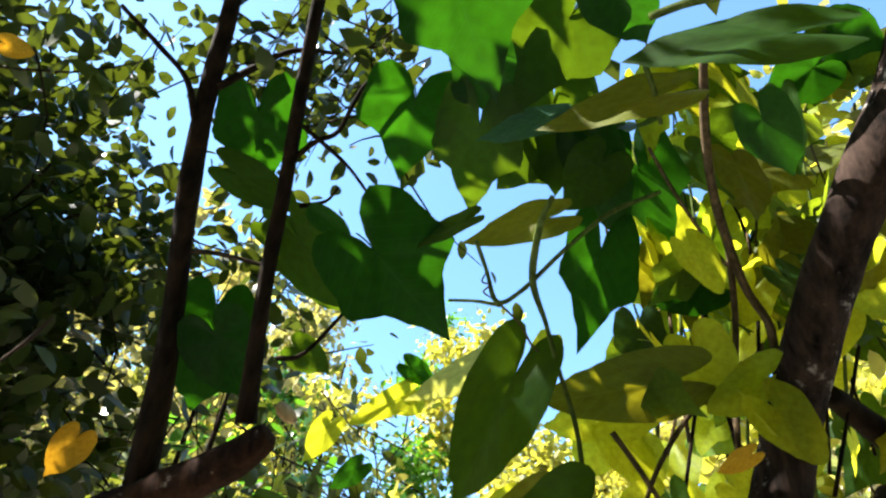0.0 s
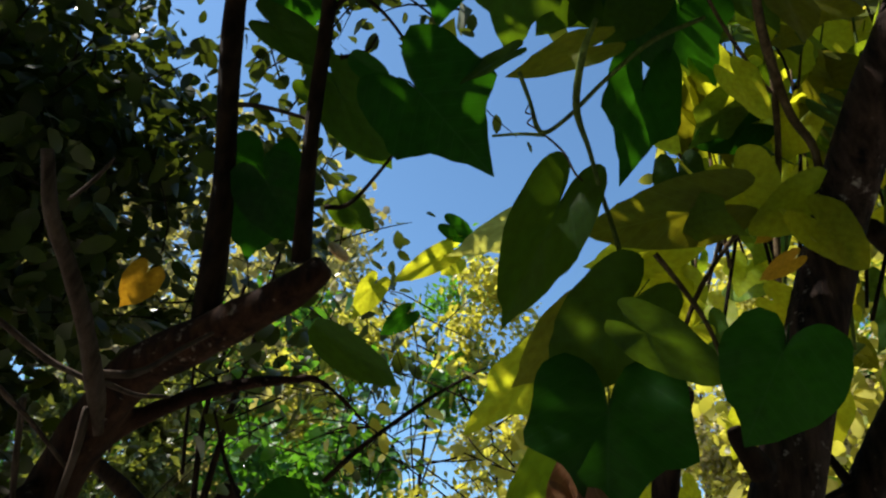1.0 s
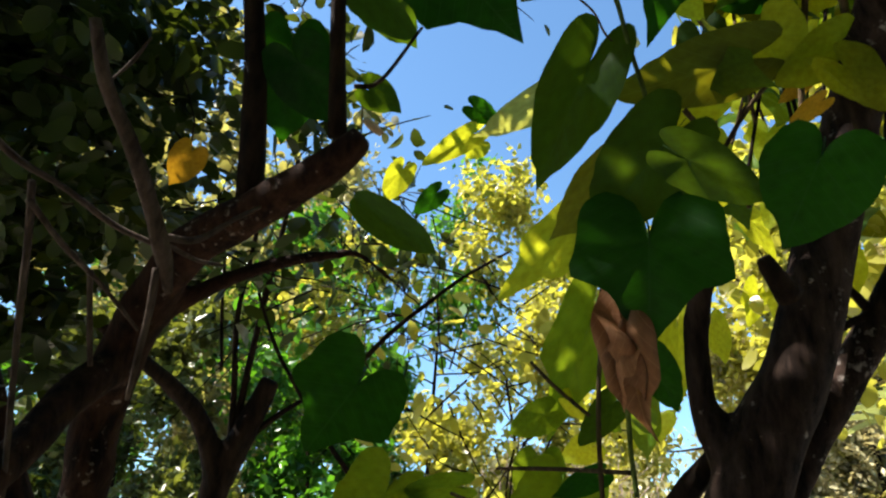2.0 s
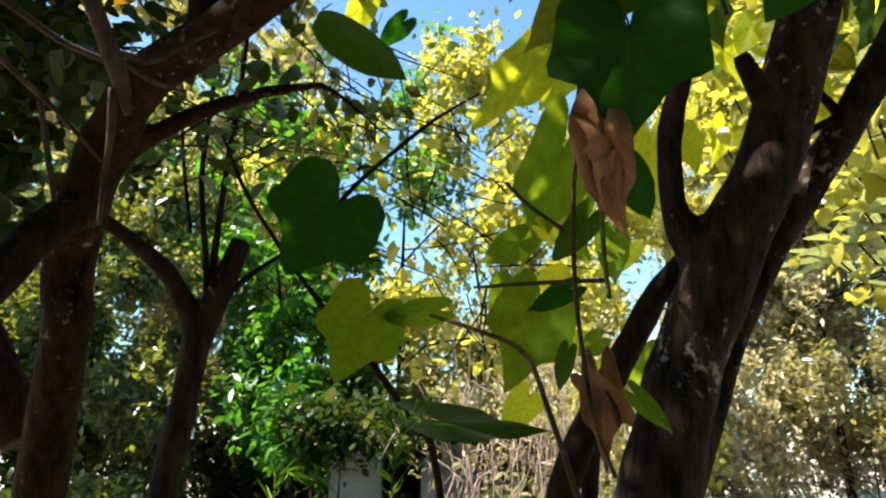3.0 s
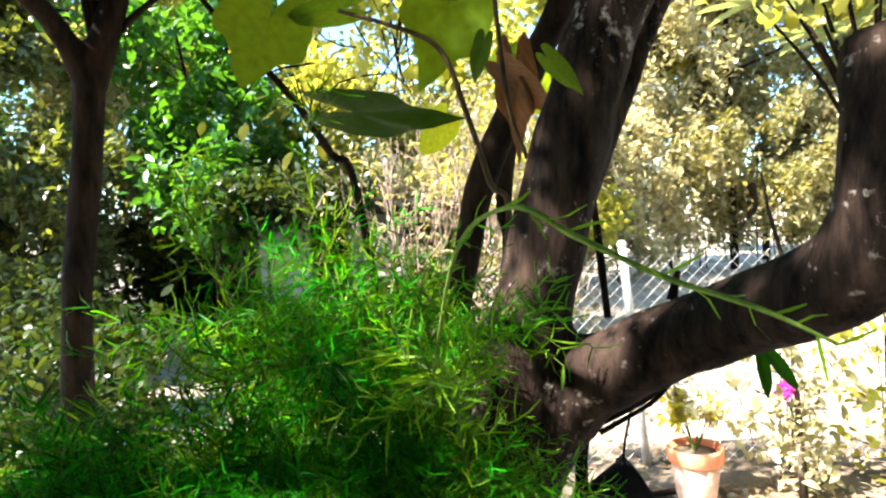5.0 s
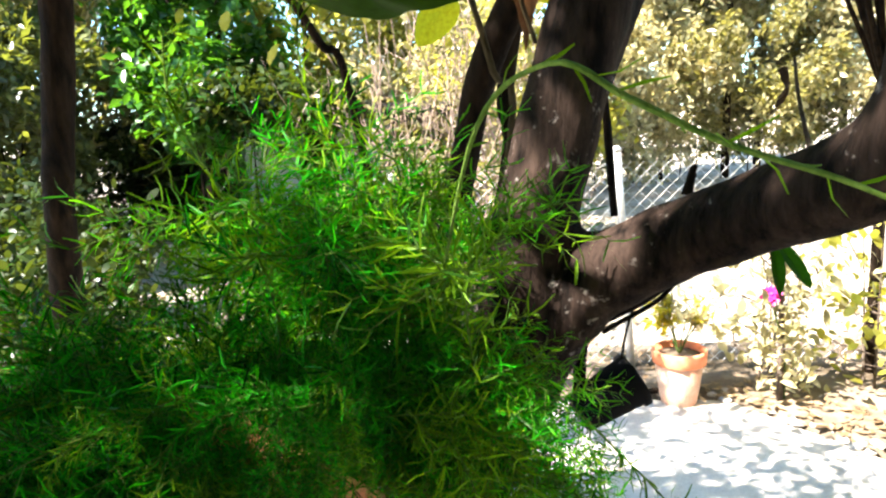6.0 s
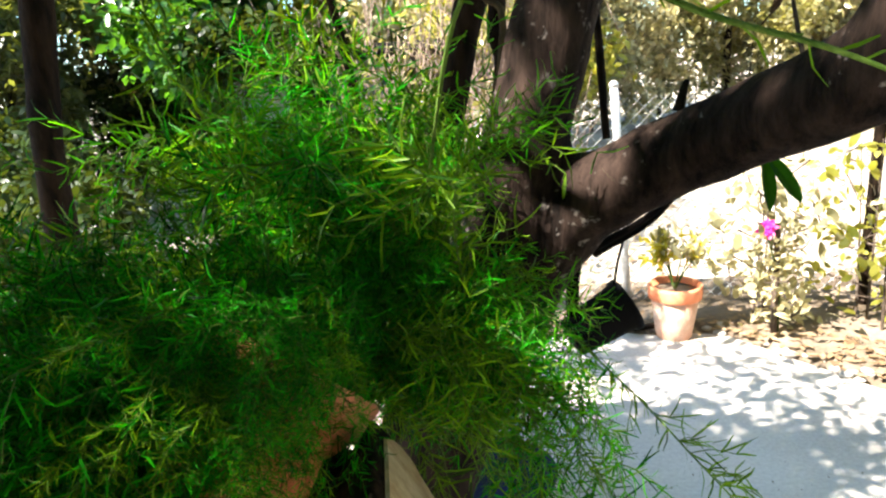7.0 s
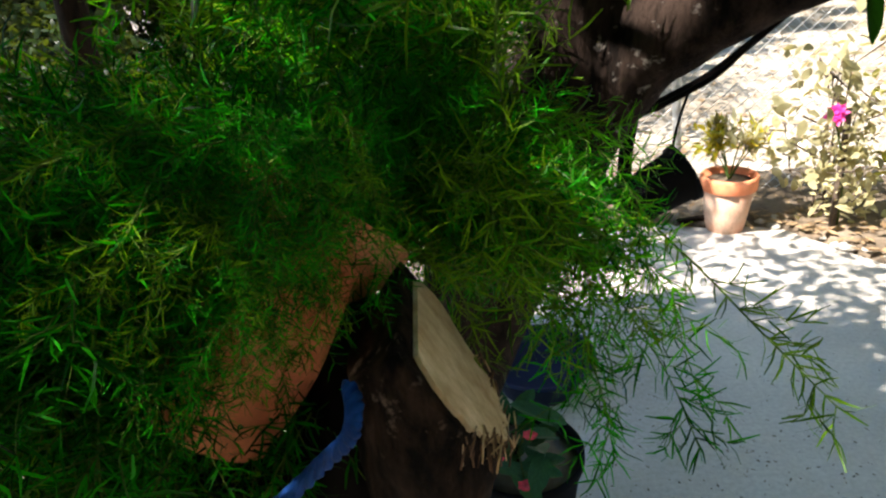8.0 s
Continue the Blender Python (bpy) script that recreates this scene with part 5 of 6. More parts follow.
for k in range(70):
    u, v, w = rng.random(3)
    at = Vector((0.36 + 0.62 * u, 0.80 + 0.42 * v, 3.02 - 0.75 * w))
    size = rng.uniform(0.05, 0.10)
    mat = (leaf_backlit, leaf_vine2, leaf_backlit, leaf_vine3, leaf_backlit, leaf_old)[k % 6]
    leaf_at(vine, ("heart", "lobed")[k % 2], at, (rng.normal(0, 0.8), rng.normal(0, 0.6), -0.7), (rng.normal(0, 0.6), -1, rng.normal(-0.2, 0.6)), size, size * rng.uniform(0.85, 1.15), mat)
rng = np.random.default_rng(34)
for k in range(30):
    u, v = rng.random(2)
    low = Vector((0.42 + 0.45 * u, 1.0 + 0.35 * v, 2.35 + 0.3 * rng.random()))
    high = low + Vector((rng.normal(0.05, 0.10), rng.normal(-0.12, 0.10), rng.uniform(0.35, 0.75)))
    bend = (low + high) / 2 + Vector(rng.normal(0, 0.035, 3))
    limb(vine, "stem", (vine_wood, bark_dark, vine_green)[k % 3], [(*low, 0.0035), (*bend, 0.003), (*high, 0.0015)])
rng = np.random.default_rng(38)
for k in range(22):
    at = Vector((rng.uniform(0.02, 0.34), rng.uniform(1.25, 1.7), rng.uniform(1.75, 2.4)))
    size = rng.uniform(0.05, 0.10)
    leaf_at(vine, "heart", at, (rng.normal(0, 0.7), rng.normal(0, 0.5), -0.7), (rng.normal(0, 0.5), -1, 0.2), size, size * 0.95, (leaf_backlit, leaf_vine2)[k % 2])


# openings in the leaf roof, as lines towards the sun through a point, with their radius
# cut so that sun patches land on the trunk and the fern
OPENINGS = [((0.13, 1.0, 1.45), 0.14), ((0.02, 0.95, 1.44), 0.09), ((-0.14, 0.98, 1.52), 0.09), ((-0.02, 0.82, 1.35), 0.11)]


def roofed(at):
    """True for places outside the openings in the leaf roof."""
    keep = np.ones(len(at), bool)
    for foot, radius in OPENINGS:
        off = at - np.array(foot)
        off -= np.outer(off @ np.array(TO_SUN), np.array(TO_SUN))
        keep &= np.linalg.norm(off, axis=1) > radius + 0.04 * np.sin(at[:, 2] * 9)
    return keep


def small_crown(owner, boxes, count, size, mat, seed, slim=0.6, puff=0.06):
    """Small leaves on fine twigs in boxes of x0, x1, y0, y1, z0, z1."""
    rng = np.random.default_rng(seed)
    centres = []
    for x0, x1, y0, y1, z0, z1 in boxes:
        for k in range(46):
            a = np.array([rng.uniform(x0, x1), rng.uniform(y0, y1), rng.uniform(z0, z1)])
            b = a + rng.normal(0, 1, 3) * (0.16, 0.16, 0.16)
            part("twig", tube_mesh("twig", [(*a, 0.003), (*((a + b) / 2 + rng.normal(0, 0.02, 3)), 0.0025), (*b, 0.001)], 4, 2, 0, k), bark_dark, owner)
            centres += [a, (a + b) / 2, b]
    verts, faces = sprays(rng, centres, count, puff, size, slim, cut=roofed, rounded=size < 0.09)
    part("crown", mesh_of("crown", verts, faces, False), mat, owner)


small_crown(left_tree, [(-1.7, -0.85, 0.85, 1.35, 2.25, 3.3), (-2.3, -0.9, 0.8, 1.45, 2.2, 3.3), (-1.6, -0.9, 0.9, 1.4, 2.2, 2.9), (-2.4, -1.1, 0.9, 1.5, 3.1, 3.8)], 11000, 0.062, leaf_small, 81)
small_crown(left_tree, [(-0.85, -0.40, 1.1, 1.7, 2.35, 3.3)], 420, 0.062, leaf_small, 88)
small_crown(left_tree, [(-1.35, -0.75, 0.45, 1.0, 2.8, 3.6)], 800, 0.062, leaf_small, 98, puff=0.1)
# unseen canopy, added to shade the fern and the near leaves
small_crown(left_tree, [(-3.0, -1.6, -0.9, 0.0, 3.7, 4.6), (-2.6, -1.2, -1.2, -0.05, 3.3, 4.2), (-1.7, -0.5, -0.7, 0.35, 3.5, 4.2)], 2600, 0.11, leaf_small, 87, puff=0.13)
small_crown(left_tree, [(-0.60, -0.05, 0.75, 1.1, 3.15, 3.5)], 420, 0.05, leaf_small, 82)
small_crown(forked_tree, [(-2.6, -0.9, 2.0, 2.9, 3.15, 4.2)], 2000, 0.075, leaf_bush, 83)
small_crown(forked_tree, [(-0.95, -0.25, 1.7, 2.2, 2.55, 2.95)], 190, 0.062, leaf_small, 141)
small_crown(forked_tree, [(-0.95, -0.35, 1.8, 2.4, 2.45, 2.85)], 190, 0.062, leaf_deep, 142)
# thin unseen canopy above the view, added for shade
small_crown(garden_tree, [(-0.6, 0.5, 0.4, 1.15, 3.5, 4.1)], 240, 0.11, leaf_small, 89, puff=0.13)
# unseen canopy left of the view, added to darken the left foliage
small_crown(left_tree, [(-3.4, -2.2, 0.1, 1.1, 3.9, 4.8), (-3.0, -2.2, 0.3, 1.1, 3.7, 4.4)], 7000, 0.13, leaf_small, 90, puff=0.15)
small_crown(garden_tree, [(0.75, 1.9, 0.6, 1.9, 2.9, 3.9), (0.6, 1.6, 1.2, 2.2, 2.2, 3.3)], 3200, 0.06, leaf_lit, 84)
# unseen canopy overhead and behind, added to block sky light
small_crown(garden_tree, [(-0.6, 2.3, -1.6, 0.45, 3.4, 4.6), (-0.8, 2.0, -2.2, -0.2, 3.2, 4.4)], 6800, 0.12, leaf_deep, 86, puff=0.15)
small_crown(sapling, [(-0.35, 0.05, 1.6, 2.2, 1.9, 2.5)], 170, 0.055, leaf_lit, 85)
# boughs added to carry the unseen canopy
for rows in ([(-1.0, 1.42, 1.7, 0.05), (-1.45, 1.25, 2.5, 0.042), (-2.1, 0.85, 3.4, 0.034), (-2.7, 0.6, 4.3, 0.018)],
             [(-1.45, 1.25, 2.5, 0.036), (-1.75, 0.5, 3.2, 0.03), (-2.0, -0.3, 3.9, 0.016)],
             [(-1.75, 0.5, 3.2, 0.024), (-1.3, 0.0, 3.6, 0.018), (-1.0, -0.3, 4.0, 0.010)],
             [(-1.45, 1.25, 2.5, 0.028), (-1.7, 1.2, 3.1, 0.02), (-1.9, 1.2, 3.7, 0.010)]):
    limb(left_tree, "bough", bark_smooth, rows)
for base, way in (((0.418, 0.925, 1.372), (0.02, -0.05, -0.2)), ((0.425, 0.922, 1.372), (0.10, -0.05, -0.16))):
    leaf_at(garden_tree, "oval", base, way, (0.1, -1, 0.15), 0.058, 0.017, leaf_vine)


# ---- sawn stump, hanging pot and fern ----
stump = thing("tree_stump", (-0.03, 0.76, 0), "tall dark stump with a slanting pale sawn face", "stump")
bark = tube_mesh("trunk", [(-0.10, 0.74, -0.05, 0.09), (-0.085, 0.71, 0.4, 0.062), (-0.035, 0.655, 0.85, 0.040), (-0.008, 0.632, 1.02, 0.038), (0.002, 0.618, 1.09, 0.049), (0.010, 0.615, 1.16, 0.0535), (0.014, 0.615, 1.27, 0.052)], 28, 8, 0.06, 3)
bm = bmesh.new()
bm.from_mesh(bark)
# two saw cuts leave a wedge: a weathered one, then the fresh pale one
old_cut, old_way = Vector((-0.005, 0.632, 1.235)), Vector((-0.70, -0.15, 0.69)).normalized()
cut = bmesh.ops.bisect_plane(bm, geom=[*bm.verts, *bm.edges, *bm.faces], plane_co=old_cut, plane_no=old_way, clear_outer=True)
bmesh.ops.holes_fill(bm, edges=[e for e in cut["geom_cut"] if isinstance(e, bmesh.types.BMEdge)], sides=0)
face_at, face_way = Vector((0.0635, 0.612, 1.105)), Vector((0.88, 0.02, 0.47)).normalized()
cut = bmesh.ops.bisect_plane(bm, geom=[*bm.verts, *bm.edges, *bm.faces], plane_co=face_at, plane_no=face_way, clear_outer=True)
rim = [e for e in cut["geom_cut"] if isinstance(e, bmesh.types.BMEdge)]
filled = bmesh.ops.holes_fill(bm, edges=rim, sides=0)["faces"]
ring = [v.co.copy() for v in filled[0].verts] if filled else []
part("trunk", bm, bark_stump, stump)
slab = bmesh.new()
middle = sum(ring, Vector()) / len(ring)
torn = np.random.default_rng(8)
ragged = [v + (middle - v) * float(abs(torn.normal(0, 0.05)) + (0.10 * torn.random() if v.x < middle.x else 0)) for v in ring]
low = [slab.verts.new(middle + (v - middle) * 0.985 + face_way * 0.001) for v in ragged]
high = [slab.verts.new(middle + (v - middle) * 0.965 + face_way * 0.004) for v in ragged]
slab.faces.new(high)
for k in range(len(ring)):
    slab.faces.new((low[k], low[(k + 1) % len(ring)], high[(k + 1) % len(ring)], high[k]))
bmesh.ops.recalc_face_normals(slab, faces=slab.faces)
part("sawn_face", slab, cut_wood, stump, "pale sawn wood")
below = sorted(ring, key=lambda v: v.z + 0.25 * v.x)[:max(4, len(ring) // 2)]
for k in range(150):
    spot = below[int(torn.integers(0, len(below)))]
    root = spot * 0.93 + middle * 0.07 + face_way * 0.003 + Vector(torn.normal(0, 0.004, 3))
    tip = root + Vector((torn.uniform(-0.012, 0.004), torn.uniform(-0.010, 0.002), -torn.uniform(0.004, 0.022)))
    part("splinter", tube_mesh("splinter", [(*root, 0.0006), (*((root + tip) / 2), 0.0008), (*tip, 0.0003)], 4, 1, 0.2, k), cut_wood if k % 3 == 0 else torn_wood, stump)
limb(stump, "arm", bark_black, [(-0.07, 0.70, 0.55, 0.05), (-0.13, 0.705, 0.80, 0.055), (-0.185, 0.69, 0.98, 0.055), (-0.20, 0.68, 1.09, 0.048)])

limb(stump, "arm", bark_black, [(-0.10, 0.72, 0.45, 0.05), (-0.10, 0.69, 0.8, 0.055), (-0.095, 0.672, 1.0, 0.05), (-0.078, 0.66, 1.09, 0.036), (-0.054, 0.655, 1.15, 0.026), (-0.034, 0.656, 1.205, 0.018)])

POT_FOOT, POT_TOP = Vector((-0.172, 0.625, 1.125)), Vector((-0.072, 0.716, 1.262))
FERN_AT = Vector((-0.105, 0.775, 1.185))
pot_turn = (POT_TOP - POT_FOOT).to_track_quat("Z", "Y").to_matrix().to_4x4()
pot = thing("terracotta_pot", POT_FOOT, "tilted orange terracotta pot resting on the stump", "flower pot")
high = (POT_TOP - POT_FOOT).length
part("body", moved(turned([(0.050, 0.0), (0.055, 0.005), (0.068, high * 0.80), (0.075, high * 0.81), (0.077, high * 0.98), (0.073, high), (0.068, high), (0.066, high * 0.88)], 36), Matrix.Translation(POT_FOOT) @ pot_turn), terracotta, pot)
part("soil", moved(turned([(0.065, high * 0.89), (0.04, high * 0.91), (0.002, high * 0.92)], 24), Matrix.Translation(POT_FOOT) @ pot_turn), soil, pot)
rope = thing("rope", (-0.05, 0.64, 1.12), "blue nylon rope tying the pot to the stump", "rope")
ROPE = [(-0.036, 0.582, 1.190), (-0.032, 0.566, 1.180), (-0.038, 0.562, 1.164), (-0.056, 0.566, 1.144), (-0.078, 0.566, 1.122), (-0.108, 0.565, 1.096), (-0.160, 0.580, 1.050)]
for k in range(3):
    line = spline(ROPE, 14)
    twist = np.arange(len(line)) * 0.42 + k * math.tau / 3
    line += 0.0030 * np.stack([np.cos(twist), 0.4 * np.sin(twist), 0.8 * np.sin(twist)], 1)
    part("strand", tube_mesh("strand", [(*p, 0.0036) for p in line], 7, 1, 0.05, 9 + k), blue_cord, rope)

fern = thing("asparagus_fern", FERN_AT, "bushy green asparagus fern with fine needle leaves", "fern")


def frond_mesh(seed, mat, long=0.42, density=1.0, reach=0.13, path=None, fine=1.0):
    """An arching stem with side shoots, each set with tufts of needles. It grows along x and arches in z."""
    rng = np.random.default_rng(seed)
    rise = rng.uniform(0.10, 0.42)
    path = path or [(0, 0, 0, 0.0016), (0.25 * long, 0.02 * long, rise * 0.6 * long, 0.0015), (0.55 * long, rng.uniform(-0.05, 0.05) * long, rise * 0.8 * long, 0.0013), (0.82 * long, rng.uniform(-0.1, 0.1) * long, (rise * 0.55 - 0.05) * long, 0.001), (long, rng.uniform(-0.12, 0.12) * long, (rise * 0.1 - 0.18) * long, 0.0006)]
    verts, faces = tube(path, 4, 6)
    rows = [list(f) for f in faces if f[0] != f[3]]
    stems = [verts]
    stem_faces = [np.array(rows)]
    offset = len(verts)
    line = spline(path, 14)
    tufts = []
    for n in range(8, len(line), 2):
        at = line[n, :3]
        way = line[n, :3] - line[n - 2, :3]
        way /= np.linalg.norm(way) + 1e-9
        tufts.append((at, way))
        if rng.random() > density:
            continue
        out = np.cross(way, rng.normal(0, 1, 3))
        out = out / np.linalg.norm(out) + way * 0.6
        shoot = reach * rng.uniform(0.4, 1.0) * (1.15 - 0.7 * n / len(line))
        end = at + out * shoot + (0, 0, -0.25 * shoot)
        tv, tf = tube([(*at, 0.0008), (*(at + out * shoot * 0.5), 0.0007), (*end, 0.0004)], 3, 2)
        stems.append(tv)
        stem_faces.append(np.array([f for f in tf if f[0] != f[3]]) + offset)
        offset += len(tv)
        steps = max(3, int(shoot / 0.016))
        for s in range(1, steps + 1):
            u = s / steps
            tufts.append(((1 - u) * at + u * end + (0, 0, 0.04 * shoot * math.sin(3.1 * u)), (end - at) / np.linalg.norm(end - at)))
    if fine < 1:
        tufts = tufts[::2]
    centres = np.array([t[0] for t in tufts]).repeat(3 if fine >= 1 else 1, 0)
    along = np.array([t[1] for t in tufts]).repeat(3 if fine >= 1 else 1, 0)
    count = len(centres)
    way = rng.normal(0, 1, (count, 3))
    way -= along * (way * along).sum(1)[:, None]
    way /= np.linalg.norm(way, axis=1)[:, None]
    way += along * rng.uniform(0.5, 1.1, (count, 1))
    way /= np.linalg.norm(way, axis=1)[:, None]
    side = np.cross(way, rng.normal(0, 1, (count, 3)))
    side /= np.linalg.norm(side, axis=1)[:, None]
    size = rng.uniform(0.022, 0.044, (count, 1)) * fine
    bend = np.cross(side, way) * size * 0.10
    wide = side * (0.00125 if fine >= 1 else 0.0009)
    mid, tip = centres + way * size * 0.5 + bend, centres + way * size
    needle = np.stack([centres - wide * 0.7, mid - wide, tip - wide * 0.45, tip + wide * 0.45, mid + wide, centres + wide * 0.7], 1).reshape(-1, 3)
    first = offset + np.arange(count)[:, None] * 6
    quads = np.concatenate([first + (0, 1, 4, 5), first + (1, 2, 3, 4)])
    mesh = mesh_of("frond", np.vstack([*stems, needle]), np.vstack([*stem_faces, quads]), False)
    mesh.materials.append(mat)
    mesh.materials.append(frond_stem)
    which = np.zeros(len(mesh.polygons), np.int32)
    which[:sum(len(f) for f in stem_faces)] = 1
    mesh.polygons.foreach_set("material_index", which)
    return mesh


rng = np.random.default_rng(77)
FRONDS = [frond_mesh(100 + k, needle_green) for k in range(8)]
SUNLIT = [frond_mesh(120 + k, needle_sunlit, 0.40, 0.8) for k in range(4)]
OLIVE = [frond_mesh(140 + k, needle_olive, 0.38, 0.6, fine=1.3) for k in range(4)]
for k in range(185):
    turn = k * 137.5 + rng.uniform(-20, 20)
    east, north = math.cos(radians(turn)), math.sin(radians(turn))
    up = -45 + 78 * ((k * 0.618) % 1.0) + rng.uniform(-12, 12)
    start = FERN_AT + Vector((rng.uniform(-0.14, 0.10), rng.uniform(-0.06, 0.12), rng.uniform(-0.04, 0.08)))
    size = rng.uniform(0.6, 0.92) * (0.63 if east > 0.25 else 1.0)
    if north < -0.5:
        size *= 0.72
        up = min(up, 0 if east > -0.35 else 90)
    if east < -0.3:
        up = max(up, -14)
        size *= 0.74 if north > -0.1 else 1.0
    if east > 0.25 and north < 0.3:
        size *= 0.78
    if east > 0.4:
        up = min(up, 20)
    if east > 0.1 and north < 0.5:
        up = min(up, 2)
    if up < -18:
        size *= 0.78
    # upper back fronds get the copy coloured as sunlit
    mesh = OLIVE[k % 4] if k % 6 == 0 else SUNLIT[k % 4] if up < -12 and north > 0 else FRONDS[k % 8]
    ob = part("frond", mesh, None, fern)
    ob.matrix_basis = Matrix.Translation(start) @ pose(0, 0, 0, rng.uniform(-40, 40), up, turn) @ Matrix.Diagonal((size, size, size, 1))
for k in range(50):
    ob = part("frond", (SUNLIT, FRONDS, OLIVE)[k % 3][k % 4], None, fern)
    start = FERN_AT + Vector((rng.uniform(-0.05, 0.16), rng.uniform(0.02, 0.16), rng.uniform(-0.02, 0.06)))
    size = rng.uniform(0.50, 0.80)
    ob.matrix_basis = Matrix.Translation(start) @ pose(0, 0, 0, rng.uniform(-60, 60), rng.uniform(-88, -50), k * 137.5) @ Matrix.Diagonal((size, size, size, 1))
for k in range(66):
    ob = part("frond", (OLIVE[k % 4] if k % 4 == 0 else FRONDS[k % 8]), None, fern)
    turn = 160 + 85 * ((k * 0.618) % 1.0) + rng.uniform(-10, 10)
    size = rng.uniform(0.6, 0.98)
    start = FERN_AT + Vector((rng.uniform(-0.14, 0.06), rng.uniform(-0.08, 0.04), rng.uniform(-0.02, 0.06)))
    ob.matrix_basis = Matrix.Translation(start) @ pose(0, 0, 0, rng.uniform(-40, 40), rng.uniform(25, 80), turn) @ Matrix.Diagonal((size, size, size, 1))
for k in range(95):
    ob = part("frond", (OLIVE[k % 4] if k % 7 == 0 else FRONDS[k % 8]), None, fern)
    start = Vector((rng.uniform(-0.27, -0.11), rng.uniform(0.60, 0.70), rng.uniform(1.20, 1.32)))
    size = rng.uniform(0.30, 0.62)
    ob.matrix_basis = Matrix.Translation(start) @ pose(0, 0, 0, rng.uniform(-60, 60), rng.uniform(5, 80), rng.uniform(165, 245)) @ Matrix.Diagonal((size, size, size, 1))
for k in range(70):
    ob = part("frond", (OLIVE[k % 4] if k % 5 == 0 else FRONDS[k % 8]), None, fern)
    start = POT_TOP + Vector((-0.045, -0.045, 0.025)) + Vector(rng.normal(0, 0.026, 3))
    size = rng.uniform(0.20, 0.36)
    ob.matrix_basis = Matrix.Translation(start) @ pose(0, 0, 0, rng.uniform(-60, 60), rng.uniform(5, 55), rng.uniform(185, 250)) @ Matrix.Diagonal((size, size, size, 1))
for k in range(48):
    ob = part("frond", (OLIVE[k % 4] if k % 3 == 0 else FRONDS[k % 8]), None, fern)
    start = POT_TOP + Vector((0.005, -0.05, 0.035)) + Vector(rng.normal(0, 0.022, 3))
    size = rng.uniform(0.18, 0.30)
    ob.matrix_basis = Matrix.Translation(start) @ pose(0, 0, 0, rng.uniform(-60, 60), rng.uniform(-5, 38), rng.uniform(215, 310)) @ Matrix.Diagonal((size, size, size, 1))
for k in range(46):
    ob = part("frond", (OLIVE, FRONDS, OLIVE, SUNLIT)[k % 4][k // 4 % 4], None, fern)
    size = rng.uniform(0.40, 0.60)
    start = FERN_AT + Vector((rng.uniform(0.0, 0.12), rng.uniform(-0.04, 0.12), rng.uniform(-0.02, 0.06)))
    ob.matrix_basis = Matrix.Translation(start) @ pose(0, 0, 0, rng.uniform(-40, 40), rng.uniform(-14, 26), rng.uniform(-42, 45)) @ Matrix.Diagonal((size, size, size, 1))
for path, mat, dens, seed in (
    ([(0.05, 0.68, 1.42, 0.0013), (0.075, 0.58, 1.525, 0.0014), (0.105, 0.508, 1.552, 0.0016), (0.137, 0.497, 1.535, 0.0018), (0.175, 0.487, 1.514, 0.0016), (0.214, 0.470, 1.498, 0.0013), (0.238, 0.452, 1.484, 0.0008)], needle_olive, 0.0, 171),
    ([(0.02, 0.90, 1.20, 0.002), (0.15, 0.97, 1.20, 0.002), (0.268, 0.954, 1.093, 0.0018), (0.328, 0.844, 1.043, 0.0015), (0.367, 0.761, 1.013, 0.001)], needle_olive, 0.35, 172),
    ([(0.0, 0.82, 1.20, 0.002), (0.12, 0.88, 1.15, 0.002), (0.19, 0.90, 1.06, 0.0016), (0.24, 0.86, 0.98, 0.001), (0.26, 0.80, 0.93, 0.0008)], needle_green, 0.55, 173),
    ([(0.0, 0.80, 1.18, 0.002), (0.10, 0.86, 1.10, 0.002), (0.15, 0.90, 1.02, 0.0016), (0.17, 0.88, 0.94, 0.001), (0.18, 0.84, 0.88, 0.0008)], needle_green, 0.5, 174),
    ([(-0.10, 0.86, 1.30, 0.002), (-0.18, 0.90, 1.45, 0.002), (-0.24, 0.93, 1.56, 0.0016), (-0.25, 0.95, 1.64, 0.001)], needle_olive, 0.3, 175),
    ([(-0.02, 0.88, 1.30, 0.002), (-0.06, 0.93, 1.45, 0.002), (-0.10, 0.95, 1.60, 0.0016), (-0.09, 0.95, 1.70, 0.001)], needle_olive, 0.3, 176),
):
    part("long_frond", frond_mesh(seed, mat, 0.42, dens, 0.08, path, 0.6 if dens == 0 else 1.0), None, fern, "long arching fern spear")


# ---- pots and flowers ----
rng = np.random.default_rng(91)
clay = thing("clay_pot", (1.215, 3.42, 0.0), "pale limed terracotta pot standing on concrete", "flower pot")
clay_body = part("body", moved(turned([(0.088, 0.0), (0.092, 0.006), (0.124, 0.228), (0.118, 0.232)], 40), Matrix.Translation((1.215, 3.42, 0.0))), clay_pale, clay)
part("rim", moved(turned([(0.118, 0.226), (0.134, 0.225), (0.137, 0.23), (0.140, 0.285), (0.136, 0.297), (0.124, 0.297), (0.118, 0.26)], 40), Matrix.Translation((1.215, 3.42, 0.0))), terracotta, clay_body, "orange terracotta rim")
part("soil", moved(turned([(0.117, 0.262), (0.07, 0.268), (0.002, 0.27)], 24), Matrix.Translation((1.215, 3.42, 0.0))), soil, clay)
croton = thing("potted_croton", (1.215, 3.42, 0.27), "young croton with yellow, red and green leaves", "potted plant")
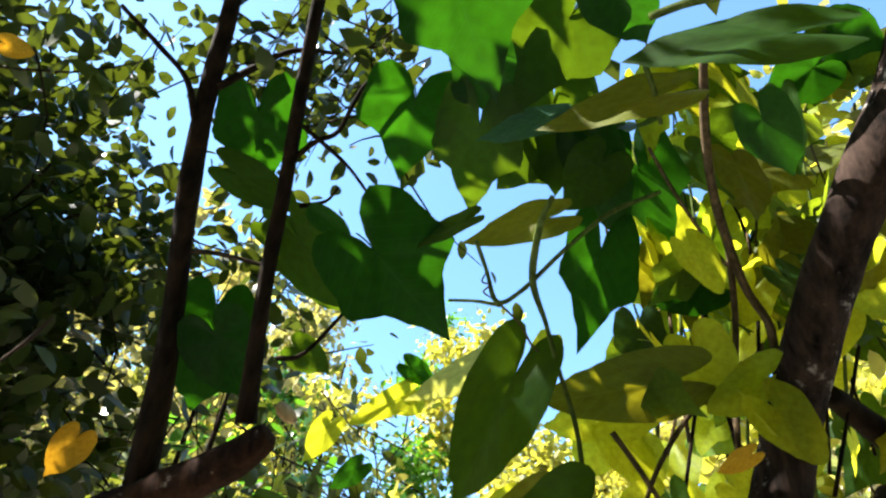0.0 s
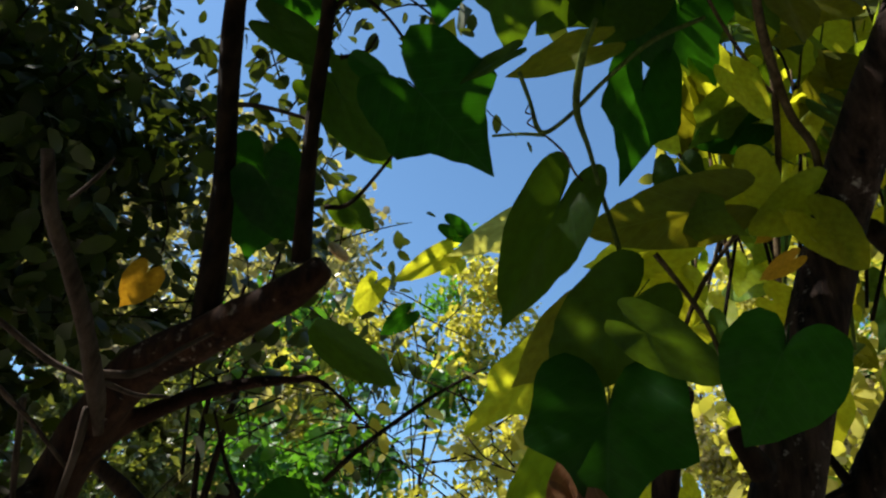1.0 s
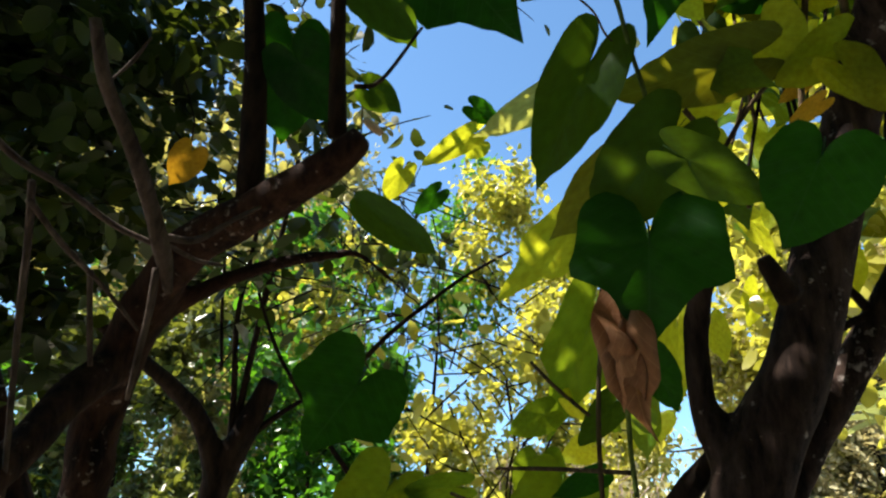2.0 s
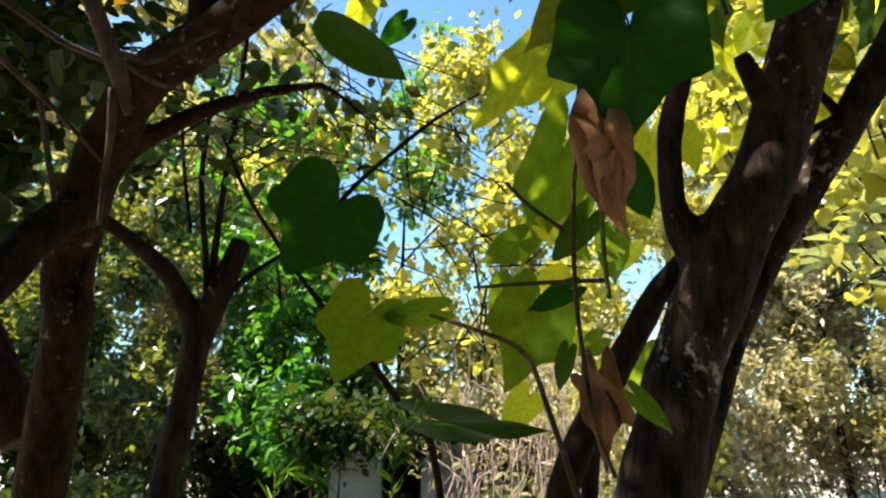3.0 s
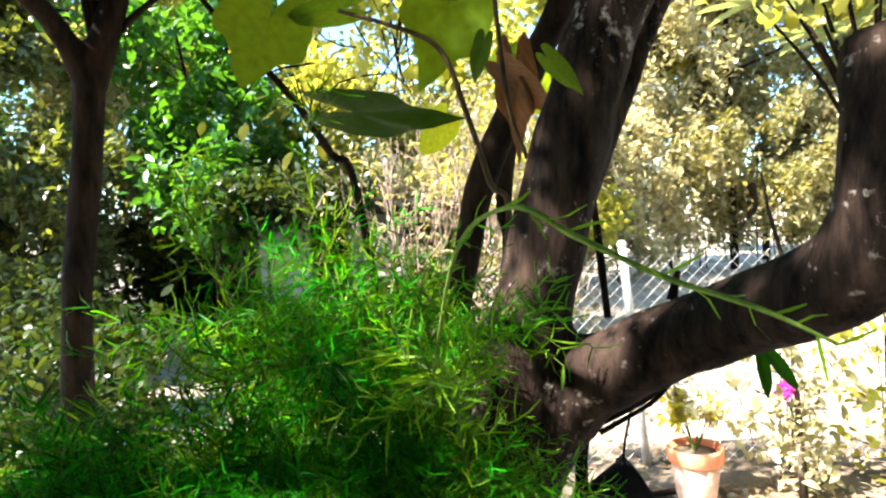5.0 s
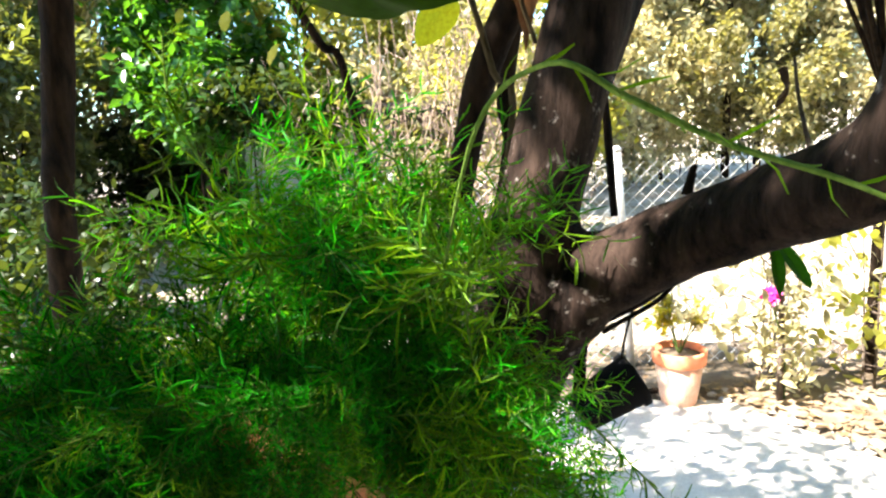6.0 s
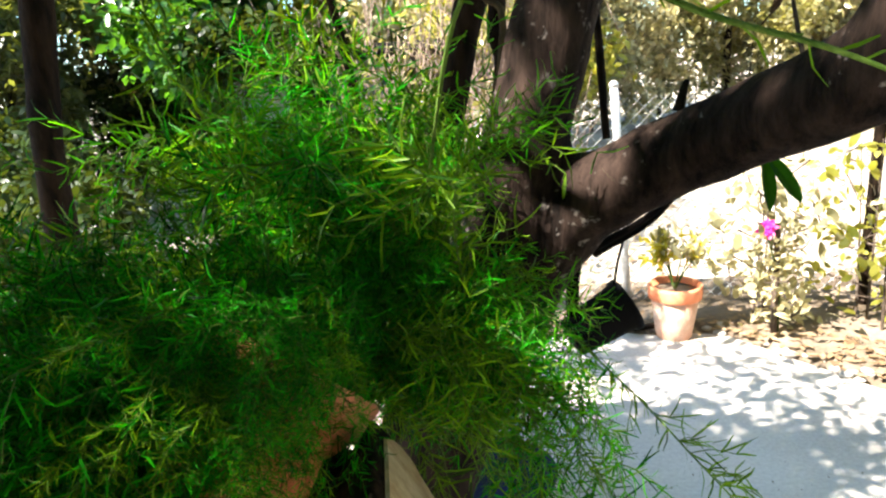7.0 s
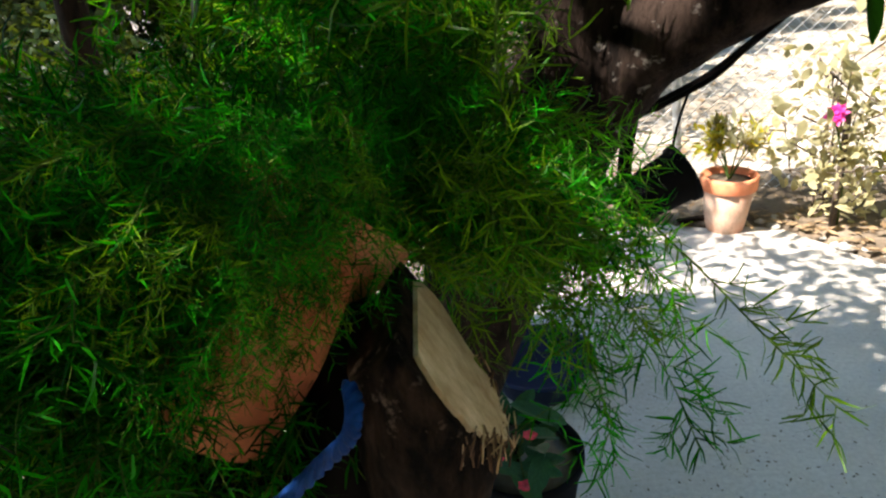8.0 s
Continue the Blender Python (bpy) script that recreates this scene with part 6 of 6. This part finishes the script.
for k in range(7):
    head = Vector((1.215 + rng.uniform(-0.12, 0.12), 3.42 + rng.uniform(-0.1, 0.1), 0.40 + rng.uniform(0, 0.12)))
    limb(croton, "stem", vine_green, [(1.215, 3.42, 0.262, 0.004), (*(head * 0.5 + Vector((1.215, 3.42, 0.30)) * 0.5), 0.0035), (*head, 0.002)])
    verts, faces = sprays(np.random.default_rng(300 + k), [head], 44, 0.03, 0.075, 0.34, -0.5)
    part("leaves", mesh_of("leaves", verts, faces, False), leaf_croton if k % 3 else leaf_pale, croton)

rose = thing("rose_bush", (1.69, 3.3, 0.0), "staked rose bush with one bright pink bloom", "rose")
part("stake", tube_mesh("stake", [(1.69, 3.3, -0.05, 0.016), (1.685, 3.3, 0.3, 0.015), (1.675, 3.3, 0.62, 0.014)], 10, 2, 0.04), bark_pale, rose)
limb(rose, "stem", vine_green, [(1.72, 3.31, -0.02, 0.006), (1.70, 3.30, 0.3, 0.005), (1.62, 3.29, 0.57, 0.003)])
bloom = Vector((1.62, 3.29, 0.60))
facing = Vector((-0.35, -0.75, 0.55)).to_track_quat("Z", "Y").to_matrix()
heart_of_it = part("bloom", moved(turned([(0.002, -0.008), (0.012, 0.0), (0.014, 0.012), (0.006, 0.024)], 12), Matrix.Translation(bloom) @ facing.to_4x4()), petal_pink, rose, "bright pink bloom")
for k in range(26):
    turn = k * 2.4
    ray = Vector((math.cos(turn), math.sin(turn), 0))
    leaf_at(heart_of_it, "heart", bloom + facing @ (ray * 0.003), facing @ (ray + Vector((0, 0, 1.5 - k * 0.06))), facing @ (Vector((0, 0, 0.8)) - ray), 0.026 + 0.0013 * k, 0.040, petal_pink, "petal")
verts, faces = sprays(np.random.default_rng(330), [(1.72, 3.32, 0.35), (1.66, 3.3, 0.45), (1.76, 3.3, 0.55), (1.7, 3.35, 0.2)], 260, 0.07, 0.05, 0.6)
part("leaves", mesh_of("leaves", verts, faces, False), leaf_pale, rose)

nursery = thing("nursery_pot", (0.08, 1.52, 0.0), "black plastic nursery pot on concrete", "flower pot")
part("body", moved(turned([(0.115, 0.0), (0.12, 0.006), (0.150, 0.25), (0.158, 0.252), (0.158, 0.275), (0.150, 0.276), (0.146, 0.23)], 36), Matrix.Translation((0.08, 1.52, 0.0))), black_plastic, nursery)
part("soil", moved(turned([(0.146, 0.232), (0.08, 0.238), (0.002, 0.24)], 24), Matrix.Translation((0.08, 1.52, 0.0))), soil, nursery)
spurge = thing("red_flowered_plant", (0.08, 1.48, 0.24), "dark-leaved potted plant with small red blooms", "potted plant")
for k in range(24):
    foot = Vector((0.08 + rng.uniform(-0.08, 0.08), 1.46 + rng.uniform(-0.1, 0.1), 0.30 + rng.uniform(0, 0.10)))
    turn = rng.uniform(0, math.tau)
    leaf_at(spurge, "oval", foot, (math.cos(turn), math.sin(turn), rng.uniform(-0.2, 0.8)), (-0.3 * math.cos(turn), -0.3 * math.sin(turn), 1), rng.uniform(0.07, 0.12), 0.05, leaf_blue)
limb(spurge, "stem", bark_dark, [(0.08, 1.48, 0.22, 0.008), (0.07, 1.46, 0.30, 0.007), (0.06, 1.44, 0.40, 0.005)])
for q in ((0.099, 1.383, 0.439), (0.082, 1.31, 0.362), (0.023, 1.349, 0.402)):
    limb(spurge, "stalk", vine_green, [(0.07, 1.46, 0.33, 0.003), (*(Vector(q) * 0.6 + Vector((0.07, 1.46, 0.36)) * 0.4), 0.002), (*q, 0.0015)])
    for k in range(5):
        turn = k * math.tau / 5
        leaf_at(spurge, "heart", q, (math.cos(turn), math.sin(turn), 0.35), (0, -0.3, 1), 0.019, 0.022, petal_red, "petal")

basin = thing("plastic_basin", (0.16, 2.15, 0.0), "low navy plastic basin on concrete", "basin")
part("bowl", moved(turned([(0.13, 0.0), (0.135, 0.004), (0.19, 0.115), (0.205, 0.118), (0.205, 0.125), (0.186, 0.124), (0.13, 0.012), (0.002, 0.010)], 40), Matrix.Translation((0.16, 2.15, 0.0))), blue_plastic, basin)

hanger = thing("hanging_pot", (0.315, 1.20, 1.10), "small black hanging pot tipped on its side", "hanging pot")
part("body", moved(turned([(0.030, -0.056), (0.034, -0.052), (0.042, 0.044), (0.046, 0.045), (0.047, 0.056), (0.042, 0.057), (0.039, 0.02)], 32), pose(0.296, 1.20, 1.074, 0, 64, 10)), black_plastic, hanger)
part("bracket", tube_mesh("bracket", [(0.252, 1.20, 1.06, 0.010), (0.252, 1.195, 1.13, 0.011), (0.256, 1.185, 1.18, 0.010), (0.25, 1.14, 1.24, 0.009)], 8, 4, 0.08), bark_black, hanger)
part("rod", tube_mesh("rod", [(0.245, 1.19, 1.185, 0.006), (0.30, 1.18, 1.216, 0.0065), (0.36, 1.17, 1.250, 0.006), (0.425, 1.16, 1.305, 0.005), (0.47, 1.12, 1.36, 0.004)], 8, 4, 0.08), bark_black, hanger)
part("wire", tube_mesh("wire", [(0.318, 1.20, 1.10, 0.0024), (0.326, 1.20, 1.17, 0.0024), (0.338, 1.185, 1.235, 0.0022)], 5, 4), bark_black, hanger)

stand = thing("cream_planter", (-0.81, 1.15, 0.0), "tall cream planter standing by the tree", "planter")
part("body", moved(turned([(0.085, 0.0), (0.09, 0.01), (0.058, 0.5), (0.052, 1.22), (0.060, 1.31), (0.072, 1.312), (0.076, 1.366), (0.070, 1.368)], 36), Matrix.Translation((-0.81, 1.15, 0.0))), cream_paint, stand)
dish = thing("enamel_dish", (-0.785, 1.145, 1.37), "shallow white enamel dish on the planter", "dish")
part("dish", moved(turned([(0.05, 0.0), (0.075, 0.004), (0.108, 0.022), (0.113, 0.026), (0.109, 0.029), (0.07, 0.012), (0.002, 0.008)], 44), pose(-0.785, 1.145, 1.370, 0, 3, 0)), white_glaze, dish)
